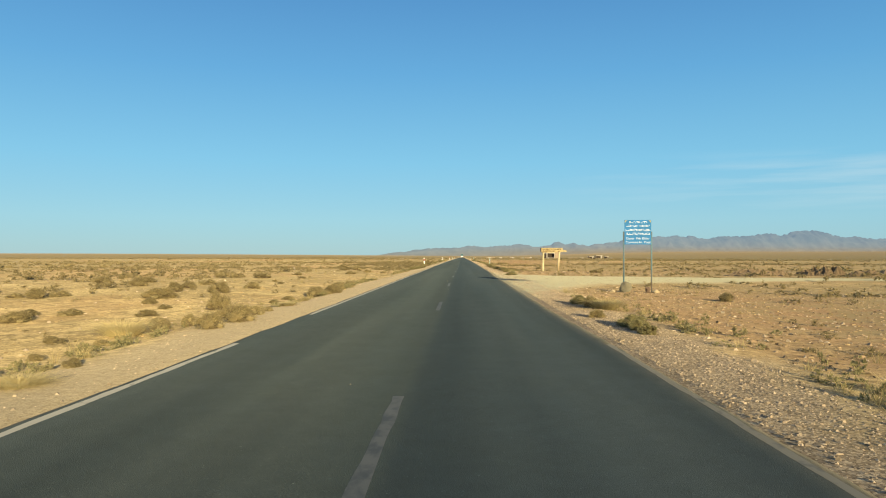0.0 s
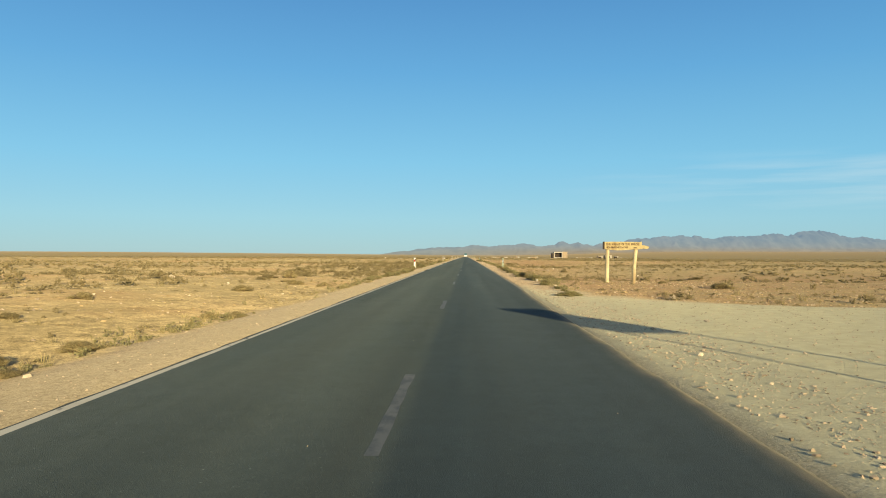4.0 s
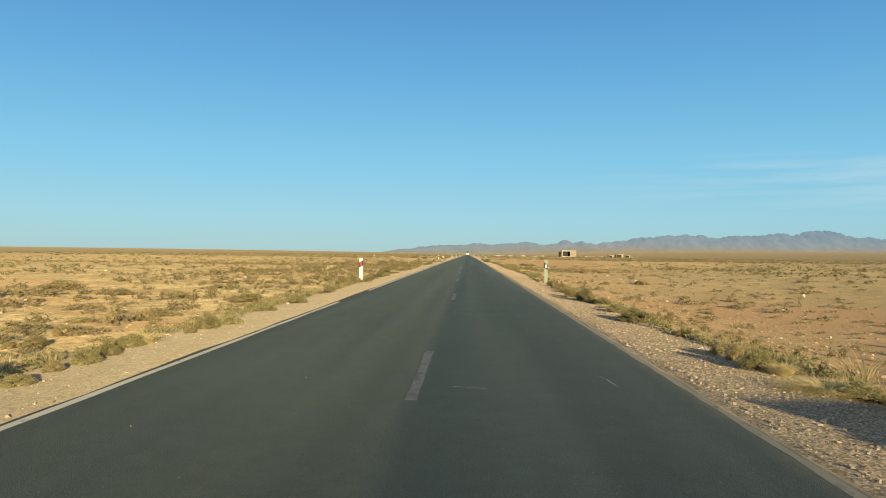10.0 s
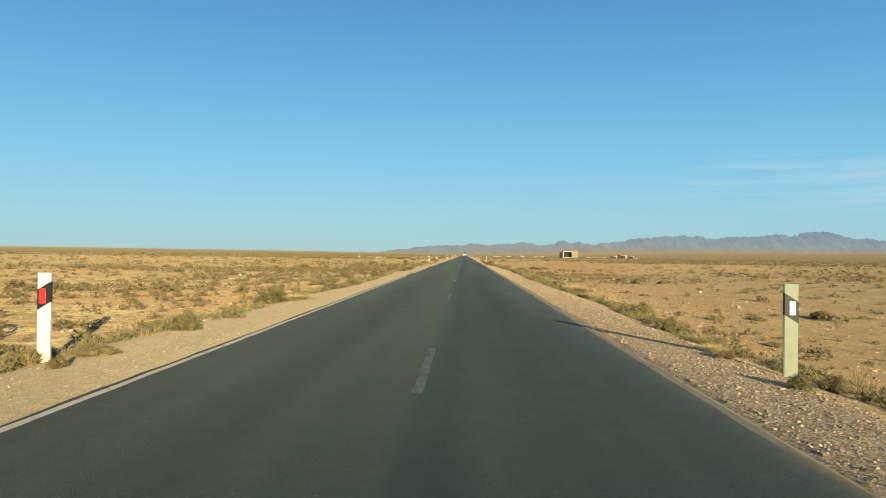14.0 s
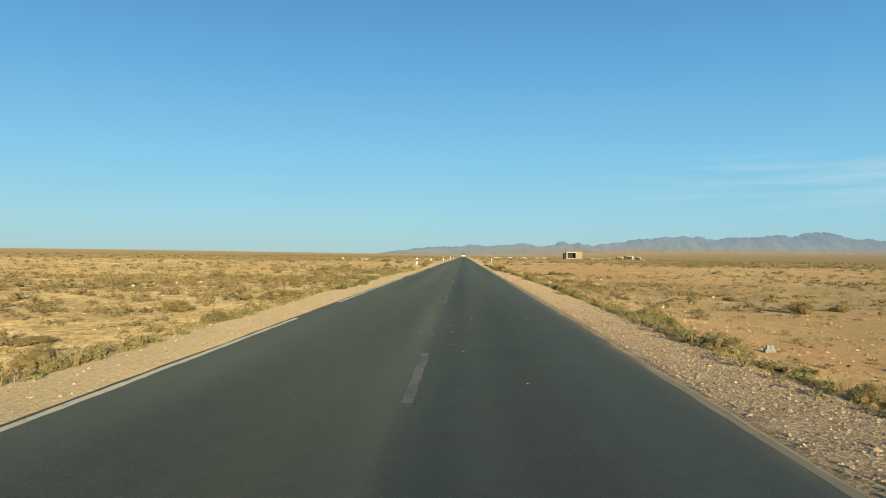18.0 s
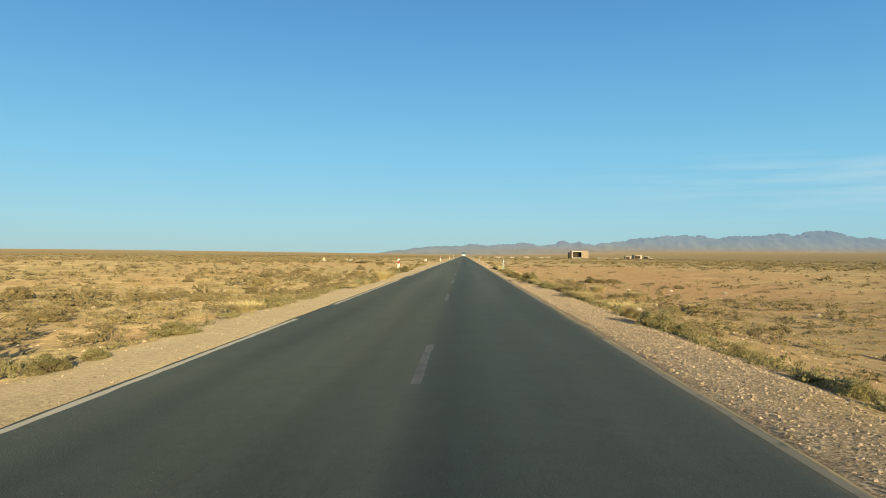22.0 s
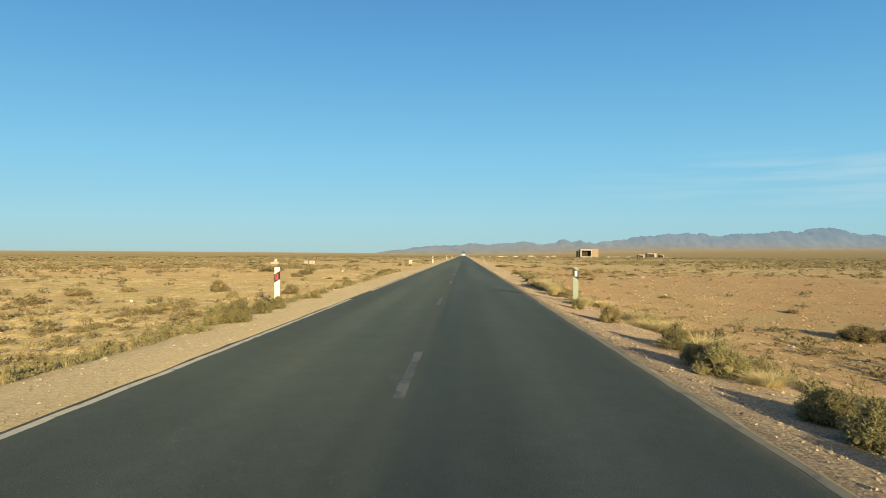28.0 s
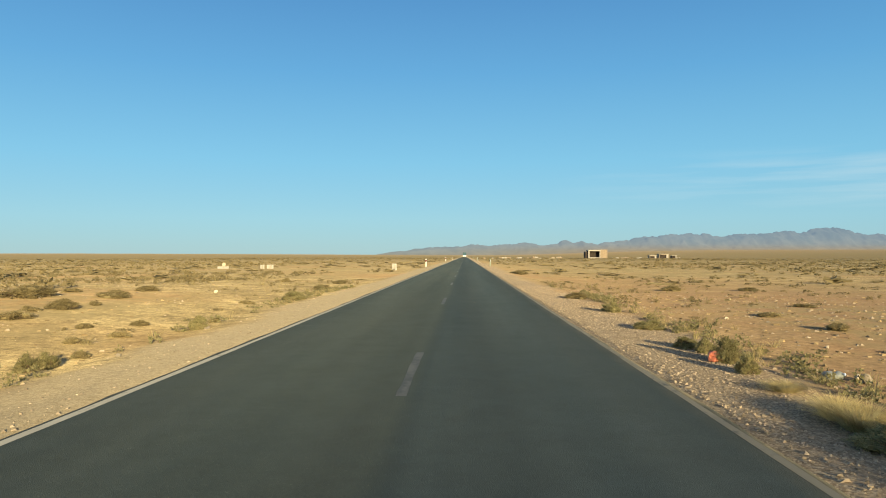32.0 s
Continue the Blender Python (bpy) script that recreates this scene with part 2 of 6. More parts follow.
# ================= materials =================
class Mat:
    """A small builder of node materials."""

    def __init__(self, name, rough=0.9, metal=0.0, spec=0.3):
        self.m = bpy.data.materials.new(name)
        self.m.use_nodes = True
        self.n, self.l = self.m.node_tree.nodes, self.m.node_tree.links
        self.p = self.n["Principled BSDF"]
        self.p.inputs["Roughness"].default_value = rough
        self.p.inputs["Metallic"].default_value = metal
        self.p.inputs["Specular IOR Level"].default_value = spec
        self.p.inputs["Diffuse Roughness"].default_value = 1.0 if rough >= 0.85 else 0.3
        self.co = self.n.new("ShaderNodeTexCoord").outputs["Object"]

    def noise(self, scale, detail=4, stretch=None, rough=0.6):
        t = self.n.new("ShaderNodeTexNoise")
        t.inputs["Scale"].default_value = scale
        t.inputs["Detail"].default_value = detail
        t.inputs["Roughness"].default_value = rough
        if stretch:
            mp = self.n.new("ShaderNodeMapping")
            mp.inputs["Scale"].default_value = stretch
            self.l.new(self.co, mp.inputs[0])
            self.l.new(mp.outputs[0], t.inputs["Vector"])
        else:
            self.l.new(self.co, t.inputs["Vector"])
        return t.outputs["Fac"]

    def cells(self, scale, out="Distance"):
        t = self.n.new("ShaderNodeTexVoronoi")
        t.inputs["Scale"].default_value = scale
        self.l.new(self.co, t.inputs["Vector"])
        return t.outputs[out]

    def ramp(self, fac, stops):
        r = self.n.new("ShaderNodeValToRGB")
        el = r.color_ramp.elements
        while len(el) < len(stops):
            el.new(0.5)
        for e, (pos, col) in zip(el, stops):
            e.position = pos
            e.color = (*col, 1) if not isinstance(col, float) else (col, col, col, 1)
        self.l.new(fac, r.inputs[0])
        return r.outputs[0]

    def mix(self, fac, a, b, mode="MIX"):
        x = self.n.new("ShaderNodeMix")
        x.data_type, x.blend_type = "RGBA", mode
        for sock, v in ((x.inputs[0], fac), (x.inputs[6], a), (x.inputs[7], b)):
            if isinstance(v, (int, float)):
                sock.default_value = v
            elif isinstance(v, tuple):
                sock.default_value = (*v, 1)
            else:
                self.l.new(v, sock)
        return x.outputs[2]

    def math(self, op, a, b=0.0):
        x = self.n.new("ShaderNodeMath")
        x.operation = op
        for sock, v in zip(x.inputs, (a, b)):
            if isinstance(v, (int, float)):
                sock.default_value = v
            else:
                self.l.new(v, sock)
        return x.outputs[0]

    def attribute(self, name):
        x = self.n.new("ShaderNodeAttribute")
        x.attribute_name = name
        return x.outputs["Fac"]

    def random(self):
        return self.n.new("ShaderNodeObjectInfo").outputs["Random"]

    def island(self):
        return self.n.new("ShaderNodeNewGeometry").outputs["Random Per Island"]

    def bump(self, height, strength=0.4, dist=0.02):
        b = self.n.new("ShaderNodeBump")
        b.inputs["Strength"].default_value = strength
        b.inputs["Distance"].default_value = dist
        self.l.new(height, b.inputs["Height"])
        self.l.new(b.outputs[0], self.p.inputs["Normal"])

    def colour(self, sock):
        if isinstance(sock, tuple):
            self.p.inputs["Base Color"].default_value = (*sock, 1)
        else:
            self.l.new(sock, self.p.inputs["Base Color"])
        return self

    def rough(self, sock):
        self.l.new(sock, self.p.inputs["Roughness"])


def mat_ground():
    m = Mat("desert_soil", 0.95, spec=0.1)
    sand = m.ramp(m.noise(0.35, 6), [(0.3, (0.195, 0.147, 0.071)), (0.5, (0.272, 0.209, 0.104)), (0.7, (0.378, 0.294, 0.149))])
    fine = m.mix(1.0, m.ramp(m.noise(9, 6, rough=0.7), [(0.34, 0.5), (0.5, 1.0), (0.68, 1.32)]), m.ramp(m.noise(42, 4), [(0.32, 0.45), (0.5, 1.0), (0.7, 1.4)]), "MULTIPLY")
    fine = m.mix(1.0, fine, m.ramp(m.noise(2.4, 9, rough=0.75), [(0.36, 0.55), (0.5, 1.02), (0.64, 1.35)]), "MULTIPLY")
    col = m.mix(1.0, sand, fine, "MULTIPLY")
    red = m.ramp(m.noise(0.06, 5), [(0.48, 0.0), (0.62, 1.0)])
    col = m.mix(m.math("MULTIPLY", red, 0.5), col, (0.32, 0.195, 0.095))
    rust = m.math("MULTIPLY", m.attribute("rust"), m.ramp(m.noise(0.5, 6), [(0.3, 0.5), (0.6, 1.0)]))
    col = m.mix(rust, col, m.mix(m.ramp(m.noise(9, 7, rough=0.7), [(0.3, 0.0), (0.7, 1.0)]), (0.14, 0.087, 0.046), (0.325, 0.207, 0.11)))
    scrub = m.math("MULTIPLY", m.attribute("scrub"), m.ramp(m.noise(0.9, 7), [(0.42, 0.0), (0.56, 1.0)]))
    col = m.mix(m.math("MULTIPLY", scrub, 0.75), col, (0.212, 0.168, 0.085))
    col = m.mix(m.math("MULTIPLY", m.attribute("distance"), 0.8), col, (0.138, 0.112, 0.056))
    # air haze over the far plain, painted into the soil colour
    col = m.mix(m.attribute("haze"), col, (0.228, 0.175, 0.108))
    pebble = m.ramp(m.cells(52, "Color"), [(0.0, (0.085, 0.06, 0.041)), (0.5, (0.265, 0.206, 0.135)), (1.0, (0.6, 0.482, 0.325))])
    gcol = m.mix(1.0, m.mix(0.85, (0.26, 0.2, 0.13), pebble), m.ramp(m.noise(2.2, 6), [(0.3, 0.8), (0.7, 1.15)]), "MULTIPLY")
    col = m.mix(m.math("MULTIPLY", m.attribute("gravel"), 0.9), col, gcol)
    smooth = m.mix(1.0, m.mix(m.cells(70, "Color"), (0.19, 0.152, 0.09), (0.335, 0.283, 0.185)), m.ramp(m.noise(14, 8, rough=0.75), [(0.32, 0.7), (0.68, 1.28)]), "MULTIPLY")
    col = m.mix(m.math("MULTIPLY", m.attribute("packed"), 0.8), col, smooth)
    # brown verge soil, its lighter tone lowered for the shade of the bushes
    brown = m.mix(m.cells(48, "Color"), (0.11, 0.08, 0.056), (0.385, 0.287, 0.195))
    col = m.mix(m.math("MULTIPLY", m.attribute("brown_verge"), 0.75), col, brown)
    dust = m.mix(m.noise(3.5, 8), (0.285, 0.27, 0.175), (0.50, 0.475, 0.318))
    col = m.mix(m.math("MULTIPLY", m.attribute("track"), 0.85), col, dust)
    m.colour(col)
    pebbles = m.math("MULTIPLY", m.math("ADD", m.math("SUBTRACT", m.attribute("gravel"), m.math("MULTIPLY", m.attribute("packed"), 0.7)), m.attribute("track")), m.math("ADD", m.math("MULTIPLY", m.noise(36, 8, rough=0.8), 1.7), m.math("MULTIPLY", m.cells(31), -0.5)))
    rel = m.math("ADD", m.math("MULTIPLY", pebbles, 0.85), m.math("ADD", m.noise(6, 9, rough=0.72), m.math("MULTIPLY", m.math("MULTIPLY", m.noise(1.7, 4), m.attribute("uneven")), 2.2)))
    m.bump(rel, 0.36, 0.03)
    return m.m


def mat_asphalt():
    m = Mat("asphalt", 0.9, spec=0.12)
    base = m.ramp(m.noise(0.5, 4, (1.6, 0.12, 1)), [(0.3, (0.037, 0.049, 0.0515)), (0.7, (0.049, 0.060, 0.060))])
    lanes = m.ramp(m.noise(0.9, 2, (1.0, 0.015, 1)), [(0.35, 0.82), (0.65, 1.12)])
    col = m.mix(1.0, base, lanes, "MULTIPLY")
    across = m.n.new("ShaderNodeSeparateXYZ")
    m.l.new(m.co, across.inputs[0])
    wander = m.math("MULTIPLY", m.math("SUBTRACT", m.noise(0.35, 4, (0.2, 1, 1)), 0.5), 0.12)
    u = m.math("DIVIDE", m.math("ADD", m.math("ADD", across.outputs[0], wander), 3.0), 6.0)
    paving = m.ramp(u, [(0.0, (1.1, 1.07, 1.0)), (0.30, (1.2, 1.15, 1.02)), (0.50, (1.2, 1.16, 1.04)), (0.53, (0.84, 0.87, 0.88)), (0.575, (0.82, 0.86, 0.88)), (0.64, (0.98, 1.0, 1.0)), (0.8, (1.0, 1.02, 1.02)), (1.0, (1.1, 1.08, 1.05))])
    col = m.mix(1.0, col, paving, "MULTIPLY")
    mottle = m.ramp(m.noise(5.0, 7), [(0.3, 0.93), (0.7, 1.07)])
    col = m.mix(1.0, col, mottle, "MULTIPLY")
    chips = m.ramp(m.cells(120, "Color"), [(0.0, 0.7), (0.7, 1.0), (0.93, 1.15), (1.0, 3.8)])
    col = m.mix(0.7, col, chips, "MULTIPLY")
    dust = m.math("MULTIPLY", m.attribute("dust"), m.ramp(m.noise(3.0, 6, (1, 0.35, 1)), [(0.35, 0.25), (0.7, 1.0)]))
    col = m.mix(m.math("MULTIPLY", dust, 0.8), col, (0.24, 0.2, 0.13))
    crack = m.ramp(m.noise(2.2, 9, (1.0, 0.2, 1)), [(0.492, 1.0), (0.5, 0.55), (0.508, 1.0)])
    col = m.mix(m.math("MULTIPLY", m.ramp(m.noise(0.12, 3), [(0.5, 0.0), (0.6, 1.0)]), 0.5), col, m.mix(1.0, col, crack, "MULTIPLY"))
    m.colour(col)
    m.rough(m.ramp(m.noise(1.2, 5), [(0.3, 0.85), (0.7, 0.98)]))
    m.bump(m.cells(150), 0.5, 0.006)
    return m.m


def mat_paint_line(name, col, wear):
    m = Mat(name, 0.8, spec=0.3)
    worn = m.ramp(m.noise(7, 8, (1, 0.5, 1)), [(wear - 0.09, 0.0), (wear + 0.06, 1.0)])
    dirt = m.mix(m.noise(2, 5), col, tuple(c * 0.7 for c in col))
    m.colour(m.mix(worn, (0.055, 0.059, 0.056), dirt))
    return m.m


def mat_plain(name, col, rough=0.8, metal=0.0, vary=0.25, scale=6, bump=0.2, spec=0.3, stains=None):
    m = Mat(name, rough, metal, spec)
    a = m.ramp(m.noise(scale, 6), [(0.3, tuple(c * (1 - vary) for c in col)), (0.7, tuple(min(1, c * (1 + vary)) for c in col))])
    if stains:
        a = m.mix(m.ramp(m.noise(scale * 0.35, 5, (1, 1, 0.35)), [(0.5, 0.0), (0.68, 0.8)]), a, stains)
    m.colour(a)
    m.bump(m.noise(scale * 8, 6), bump, 0.01)
    return m.m


def mat_leaf(name, dark, light, dry):
    m = Mat(name, 0.85, spec=0.15)
    tone = m.mix(m.island(), dark, light)
    tone = m.mix(m.math("MULTIPLY", m.ramp(m.noise(2.5, 3), [(0.4, 0.0), (0.7, 1.0)]), 0.6), tone, dry)
    r = m.ramp(m.random(), [(0.0, 0.8), (1.0, 1.25)])
    tone = m.mix(1.0, tone, r, "MULTIPLY")
    m.colour(tone)
    thin = m.n.new("ShaderNodeBsdfTranslucent")
    m.l.new(tone, thin.inputs[0])
    both = m.n.new("ShaderNodeMixShader")
    both.inputs[0].default_value = 0.4
    m.l.new(m.p.outputs[0], both.inputs[1])
    m.l.new(thin.outputs[0], both.inputs[2])
    m.l.new(both.outputs[0], m.n["Material Output"].inputs[0])
    return m.m


def mat_rock(name, a, b):
    m = Mat(name, 0.92, spec=0.15)
    tone = m.mix(m.noise(7, 6), a, b)
    k = m.ramp(m.math("FRACT", m.math("ADD", m.random(), m.island())), [(0.0, 0.5), (1.0, 1.5)])
    m.colour(m.mix(1.0, tone, k, "MULTIPLY"))
    m.bump(m.noise(25, 6), 0.5, 0.01)
    return m.m


SOIL = mat_ground()
ASPHALT = mat_asphalt()
LINE_WHITE = mat_paint_line("line_paint", (0.46, 0.42, 0.325), 0.36)
LINE_WORN = mat_paint_line("worn_line_paint", (0.112, 0.114, 0.103), 0.49)
LINE_DUSTY = mat_paint_line("dusty_line_paint", (0.215, 0.192, 0.135), 0.38)
STEM = mat_plain("dry_twig", (0.17, 0.12, 0.075), vary=0.35, scale=20)
LEAF_OLIVE = mat_leaf("olive_scrub", (0.19, 0.152, 0.073), (0.41, 0.335, 0.17), (0.37, 0.285, 0.14))
LEAF_PLAIN = mat_leaf("plain_scrub", (0.19, 0.152, 0.076), (0.345, 0.278, 0.14), (0.33, 0.25, 0.122))
LEAF_GREEN = mat_leaf("green_scrub", (0.15, 0.138, 0.06), (0.39, 0.345, 0.17), (0.34, 0.275, 0.13))
LEAF_STRAW = mat_leaf("straw_grass", (0.40, 0.32, 0.145), (0.70, 0.58, 0.30), (0.56, 0.445, 0.21))
LEAF_DRY = mat_leaf("dry_grass", (0.28, 0.22, 0.1), (0.54, 0.435, 0.21), (0.44, 0.345, 0.16))
GRAVEL = mat_rock("crushed_gravel", (0.195, 0.15, 0.106), (0.5, 0.4, 0.28))
CLOD = mat_rock("soil_clod", (0.23, 0.162, 0.082), (0.42, 0.31, 0.162))
ROCK = mat_rock("limestone", (0.33, 0.255, 0.16), (0.52, 0.425, 0.28))
RUBBLE = mat_rock("brown_rubble", (0.20, 0.14, 0.082), (0.40, 0.29, 0.18))
ROCK_PALE = mat_rock("pale_stone", (0.38, 0.31, 0.22), (0.58, 0.5, 0.38))
ROCK_GREY = mat_rock("grey_boulder", (0.2, 0.175, 0.115), (0.42, 0.38, 0.27))
ROCK_DARK = mat_rock("dark_stone", (0.09, 0.06, 0.045), (0.20, 0.14, 0.10))
WHITE = mat_plain("white_plastic", (0.74, 0.74, 0.66), 0.5, vary=0.06, scale=5, bump=0.05, stains=(0.52, 0.46, 0.34))
PALE_GREEN = mat_plain("faded_post_plastic", (0.27, 0.31, 0.235), 0.55, vary=0.08, scale=5, bump=0.05, stains=(0.36, 0.32, 0.24))
BLACK = mat_plain("black_band", (0.02, 0.02, 0.022), 0.5, vary=0.2)
SCRAPED = mat_plain("scraped_stone_dust", (0.19, 0.185, 0.165), 0.95, vary=0.4, scale=15)
TAR = mat_plain("crack_tar", (0.022, 0.022, 0.02), 0.95, vary=0.3)
RED_GLASS = mat_plain("red_reflector", (0.62, 0.03, 0.025), 0.25, vary=0.1, scale=60, bump=0.3, spec=0.6)
WHITE_GLASS = mat_plain("white_reflector", (0.85, 0.85, 0.86), 0.25, vary=0.05, scale=60, bump=0.3, spec=0.6)
BLUE = mat_plain("blue_sign_paint", (0.045, 0.19, 0.42), 0.8, vary=0.10, scale=3, bump=0.03, spec=0.08)
LETTER_WHITE = mat_plain("white_lettering", (0.56, 0.63, 0.74), 0.8, vary=0.06, bump=0.02, spec=0.1)
ORNAMENT = mat_plain("yellowed_corner_paint", (0.30, 0.28, 0.18), 0.6, vary=0.1)
STEEL = mat_plain("teal_painted_steel", (0.115, 0.19, 0.215), 0.6, 0.0, vary=0.2, scale=9, bump=0.08, stains=(0.16, 0.09, 0.05))
WOOD_YELLOW = mat_plain("yellow_painted_wood", (0.44, 0.35, 0.18), 0.8, vary=0.25, scale=7, bump=0.3, spec=0.1, stains=(0.24, 0.15, 0.065))
WOOD_POST = mat_plain("cream_painted_wood", (0.56, 0.47, 0.29), 0.8, vary=0.15, scale=7, bump=0.25, spec=0.1, stains=(0.34, 0.24, 0.13))
LETTER_BROWN = mat_plain("brown_lettering", (0.095, 0.06, 0.028), 0.7, vary=0.4, scale=14)
WOOD_DARK = mat_plain("dark_wood_end", (0.035, 0.025, 0.02), 0.8, vary=0.3)
MUD = mat_plain("mud_plaster", (0.40, 0.31, 0.215), 0.95, vary=0.15, scale=1.2, bump=0.4)
LIME = mat_plain("limewash", (0.52, 0.475, 0.41), 0.9, vary=0.12, scale=1.2, bump=0.3)
# very dark brown: shade of open bays and the annex put into wall colour
SHADE_WALL = mat_plain("shade_dark_wall", (0.07, 0.055, 0.045), 0.95, vary=0.25, scale=1.2, bump=0.4)
TRUCK_TARP = mat_plain("grey_teal_tarpaulin", (0.055, 0.115, 0.14), 0.7, vary=0.15, scale=2)
TRUCK_WHITE = mat_plain("white_vehicle_paint", (0.78, 0.80, 0.80), 0.35, vary=0.05, scale=2, bump=0.03)
RUBBER = mat_plain("tyre_rubber", (0.025, 0.025, 0.025), 0.85)
BAG_RED = mat_plain("orange_red_plastic", (0.58, 0.18, 0.10), 0.45, vary=0.3, scale=14, bump=0.6, stains=(0.6, 0.32, 0.2))
WHITEWASH = mat_plain("dusty_whitewash", (0.50, 0.47, 0.41), 0.85, vary=0.12, scale=5, stains=(0.36, 0.30, 0.22))
BAG_CLEAR = mat_plain("grey_plastic_bottle", (0.24, 0.25, 0.22), 0.3, vary=0.25, scale=12, bump=0.4)


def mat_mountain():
    """Bare rock seen through kilometres of bluish air, thickest low down, painted as a glow."""
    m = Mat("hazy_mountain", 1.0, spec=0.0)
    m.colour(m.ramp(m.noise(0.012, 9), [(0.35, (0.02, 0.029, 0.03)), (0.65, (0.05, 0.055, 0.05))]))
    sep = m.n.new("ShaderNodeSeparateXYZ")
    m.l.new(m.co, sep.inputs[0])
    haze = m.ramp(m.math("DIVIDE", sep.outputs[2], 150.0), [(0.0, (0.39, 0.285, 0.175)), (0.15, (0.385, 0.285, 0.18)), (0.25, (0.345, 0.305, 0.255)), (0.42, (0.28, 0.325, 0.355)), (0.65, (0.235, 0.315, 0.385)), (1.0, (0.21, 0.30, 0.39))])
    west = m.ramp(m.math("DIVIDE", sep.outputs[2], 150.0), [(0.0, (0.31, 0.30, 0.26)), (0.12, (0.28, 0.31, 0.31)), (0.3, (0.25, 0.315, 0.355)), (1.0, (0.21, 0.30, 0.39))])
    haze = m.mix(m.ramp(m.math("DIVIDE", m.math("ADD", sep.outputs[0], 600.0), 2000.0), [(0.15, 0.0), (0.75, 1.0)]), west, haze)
    # the haze is given off by the rock's own surface as weak emission
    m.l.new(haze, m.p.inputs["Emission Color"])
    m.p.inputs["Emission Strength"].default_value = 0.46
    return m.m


MOUNTAIN = mat_mountain()


# ================= ground =================
def lines(near, spacing, far, growth):
    v, out, s = near, [], spacing
    while v < far:
        s *= growth
        v += s
        out.append(min(v, far))
    return out


xs_far = lines(14.0, 0.3, 4700, 1.085)
xs = np.array([-v for v in xs_far[::-1]] + list(np.arange(-14, 14.01, 0.28)) + xs_far)
ys = np.array([-60, -30, -15] + list(np.arange(-8, 240.01, 0.55)) + lines(240.0, 0.55, 4800, 1.04))
GX, GY = np.meshgrid(xs, ys)
GZ = ground_z(GX, GY)
nx, ny = len(xs), len(ys)
idx = np.arange(nx * ny).reshape(ny, nx)
quads = np.stack([idx[:-1, :-1], idx[:-1, 1:], idx[1:, 1:], idx[1:, :-1]], -1).reshape(-1, 4)
tris = np.concatenate([quads[:, [0, 1, 2]], quads[:, [0, 2, 3]]])
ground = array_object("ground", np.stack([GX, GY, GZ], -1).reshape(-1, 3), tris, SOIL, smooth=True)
tagged(ground, "dry sandy desert plain of orange soil and pebbles", "desert", kind="structure")


def ground_field(name, values):
    at = ground.data.attributes.new(name, "FLOAT", "POINT")
    at.data.foreach_set("value", np.asarray(values, np.float32).ravel())


AX = np.abs(GX)
ground_field("gravel", (1 - step(3.7, 4.9, AX + 0.6 * step(0, 1, GX) * step(178, 190, GY) * (1 - step(208, 216, GY)) + 0.5 * bumps(GX, GY, 1.1, 21) + 0.4 * bumps(GX, GY, 5, 22))))
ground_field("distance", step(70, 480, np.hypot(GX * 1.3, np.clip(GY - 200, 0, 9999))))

ground_field("packed", (1 - step(3.9, 4.7, AX + 0.4 * bumps(GX, GY, 1.1, 21))) * step(0, 1, -GX))
ground_field("brown_verge", step(2.8, 3.1, GX) * (1 - step(4.2, 5.4, GX + 0.5 * bumps(GX, GY, 1.1, 21))) * step(180, 194, GY) * (1 - 0.75 * step(203, 215, GY)) * (1 - step(236, 250, GY)))
# how strongly painted haze replaces the soil colour, growing with distance
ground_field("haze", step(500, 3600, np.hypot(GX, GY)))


def blot(cx, cy, rx, ry):
    return np.exp(-((GX - cx) / rx) ** 2 - ((GY - cy) / ry) ** 2)


ground_field("rust", np.clip(blot(10, 18, 9, 17) + 1.2 * blot(10, 60, 10, 13) + blot(13, 212, 11, 42) + 0.6 * blot(11, 130, 7, 24) + (0.9 - 0.7 * step(92, 114, GY)) * step(60, 72, GY) * (1 - step(250, 300, GY)) * (1 - step(60, 110, GX)), 0, 1) * step(4.2, 5.4, GX + 1.2 * step(184, 194, GY)))
ground_field("track", track_mask(GX, GY))
ground_field("uneven", step(4.6, 6.5, GX) * (1 - 0.8 * track_mask(GX, GY)))
ground_field("scrub", step(5, 9, AX) * step(-0.5, 0.25, bumps(GX, GY, 26, 23) + 0.5 * bumps(GX, GY, 9, 24) + 0.6 * step(25, 120, AX + np.clip(GY - 240, 0, 999))))

# ================= road =================
road_y = np.concatenate([np.arange(-40, 260, 0.5), np.arange(260, 905, 3.0)])
road_u = np.array([-1, -0.988, -0.976, -0.95, -0.9, -0.75, -0.5, -0.25, 0, 0.25, 0.5, 0.75, 0.9, 0.95, 0.976, 0.988, 1])
half_l = 2.855 + 0.02 * bumps(road_y, road_y * 0, 1.3, 31) + 0.015 * bumps(road_y, road_y * 0, 0.5, 32)
half_r = 2.825 - 0.13 * step(9, 18, road_y) * (1 - step(46, 56, road_y)) + 0.014 * bumps(road_y, road_y * 0, 1.7, 33) + 0.01 * bumps(road_y, road_y * 0, 0.5, 34)
RX = np.where(road_u[None] < 0, road_u[None] * half_l[:, None], road_u[None] * half_r[:, None])
RY = np.repeat(road_y[:, None], len(road_u), 1)
RZ = road_z(RY) - 0.006 * np.clip((np.abs(road_u[None]) - 0.95) / 0.05, 0, 1) ** 1.5
top = np.stack([RX, RY, RZ], -1)
skirt_l = top[:, :1] + np.array([-0.02, 0, -0.09])
skirt_r = top[:, -1:] + np.array([0.02, 0, -0.09])
allv = np.concatenate([skirt_l, top, skirt_r], 1)
ky, kx = allv.shape[:2]
idx = np.arange(ky * kx).reshape(ky, kx)
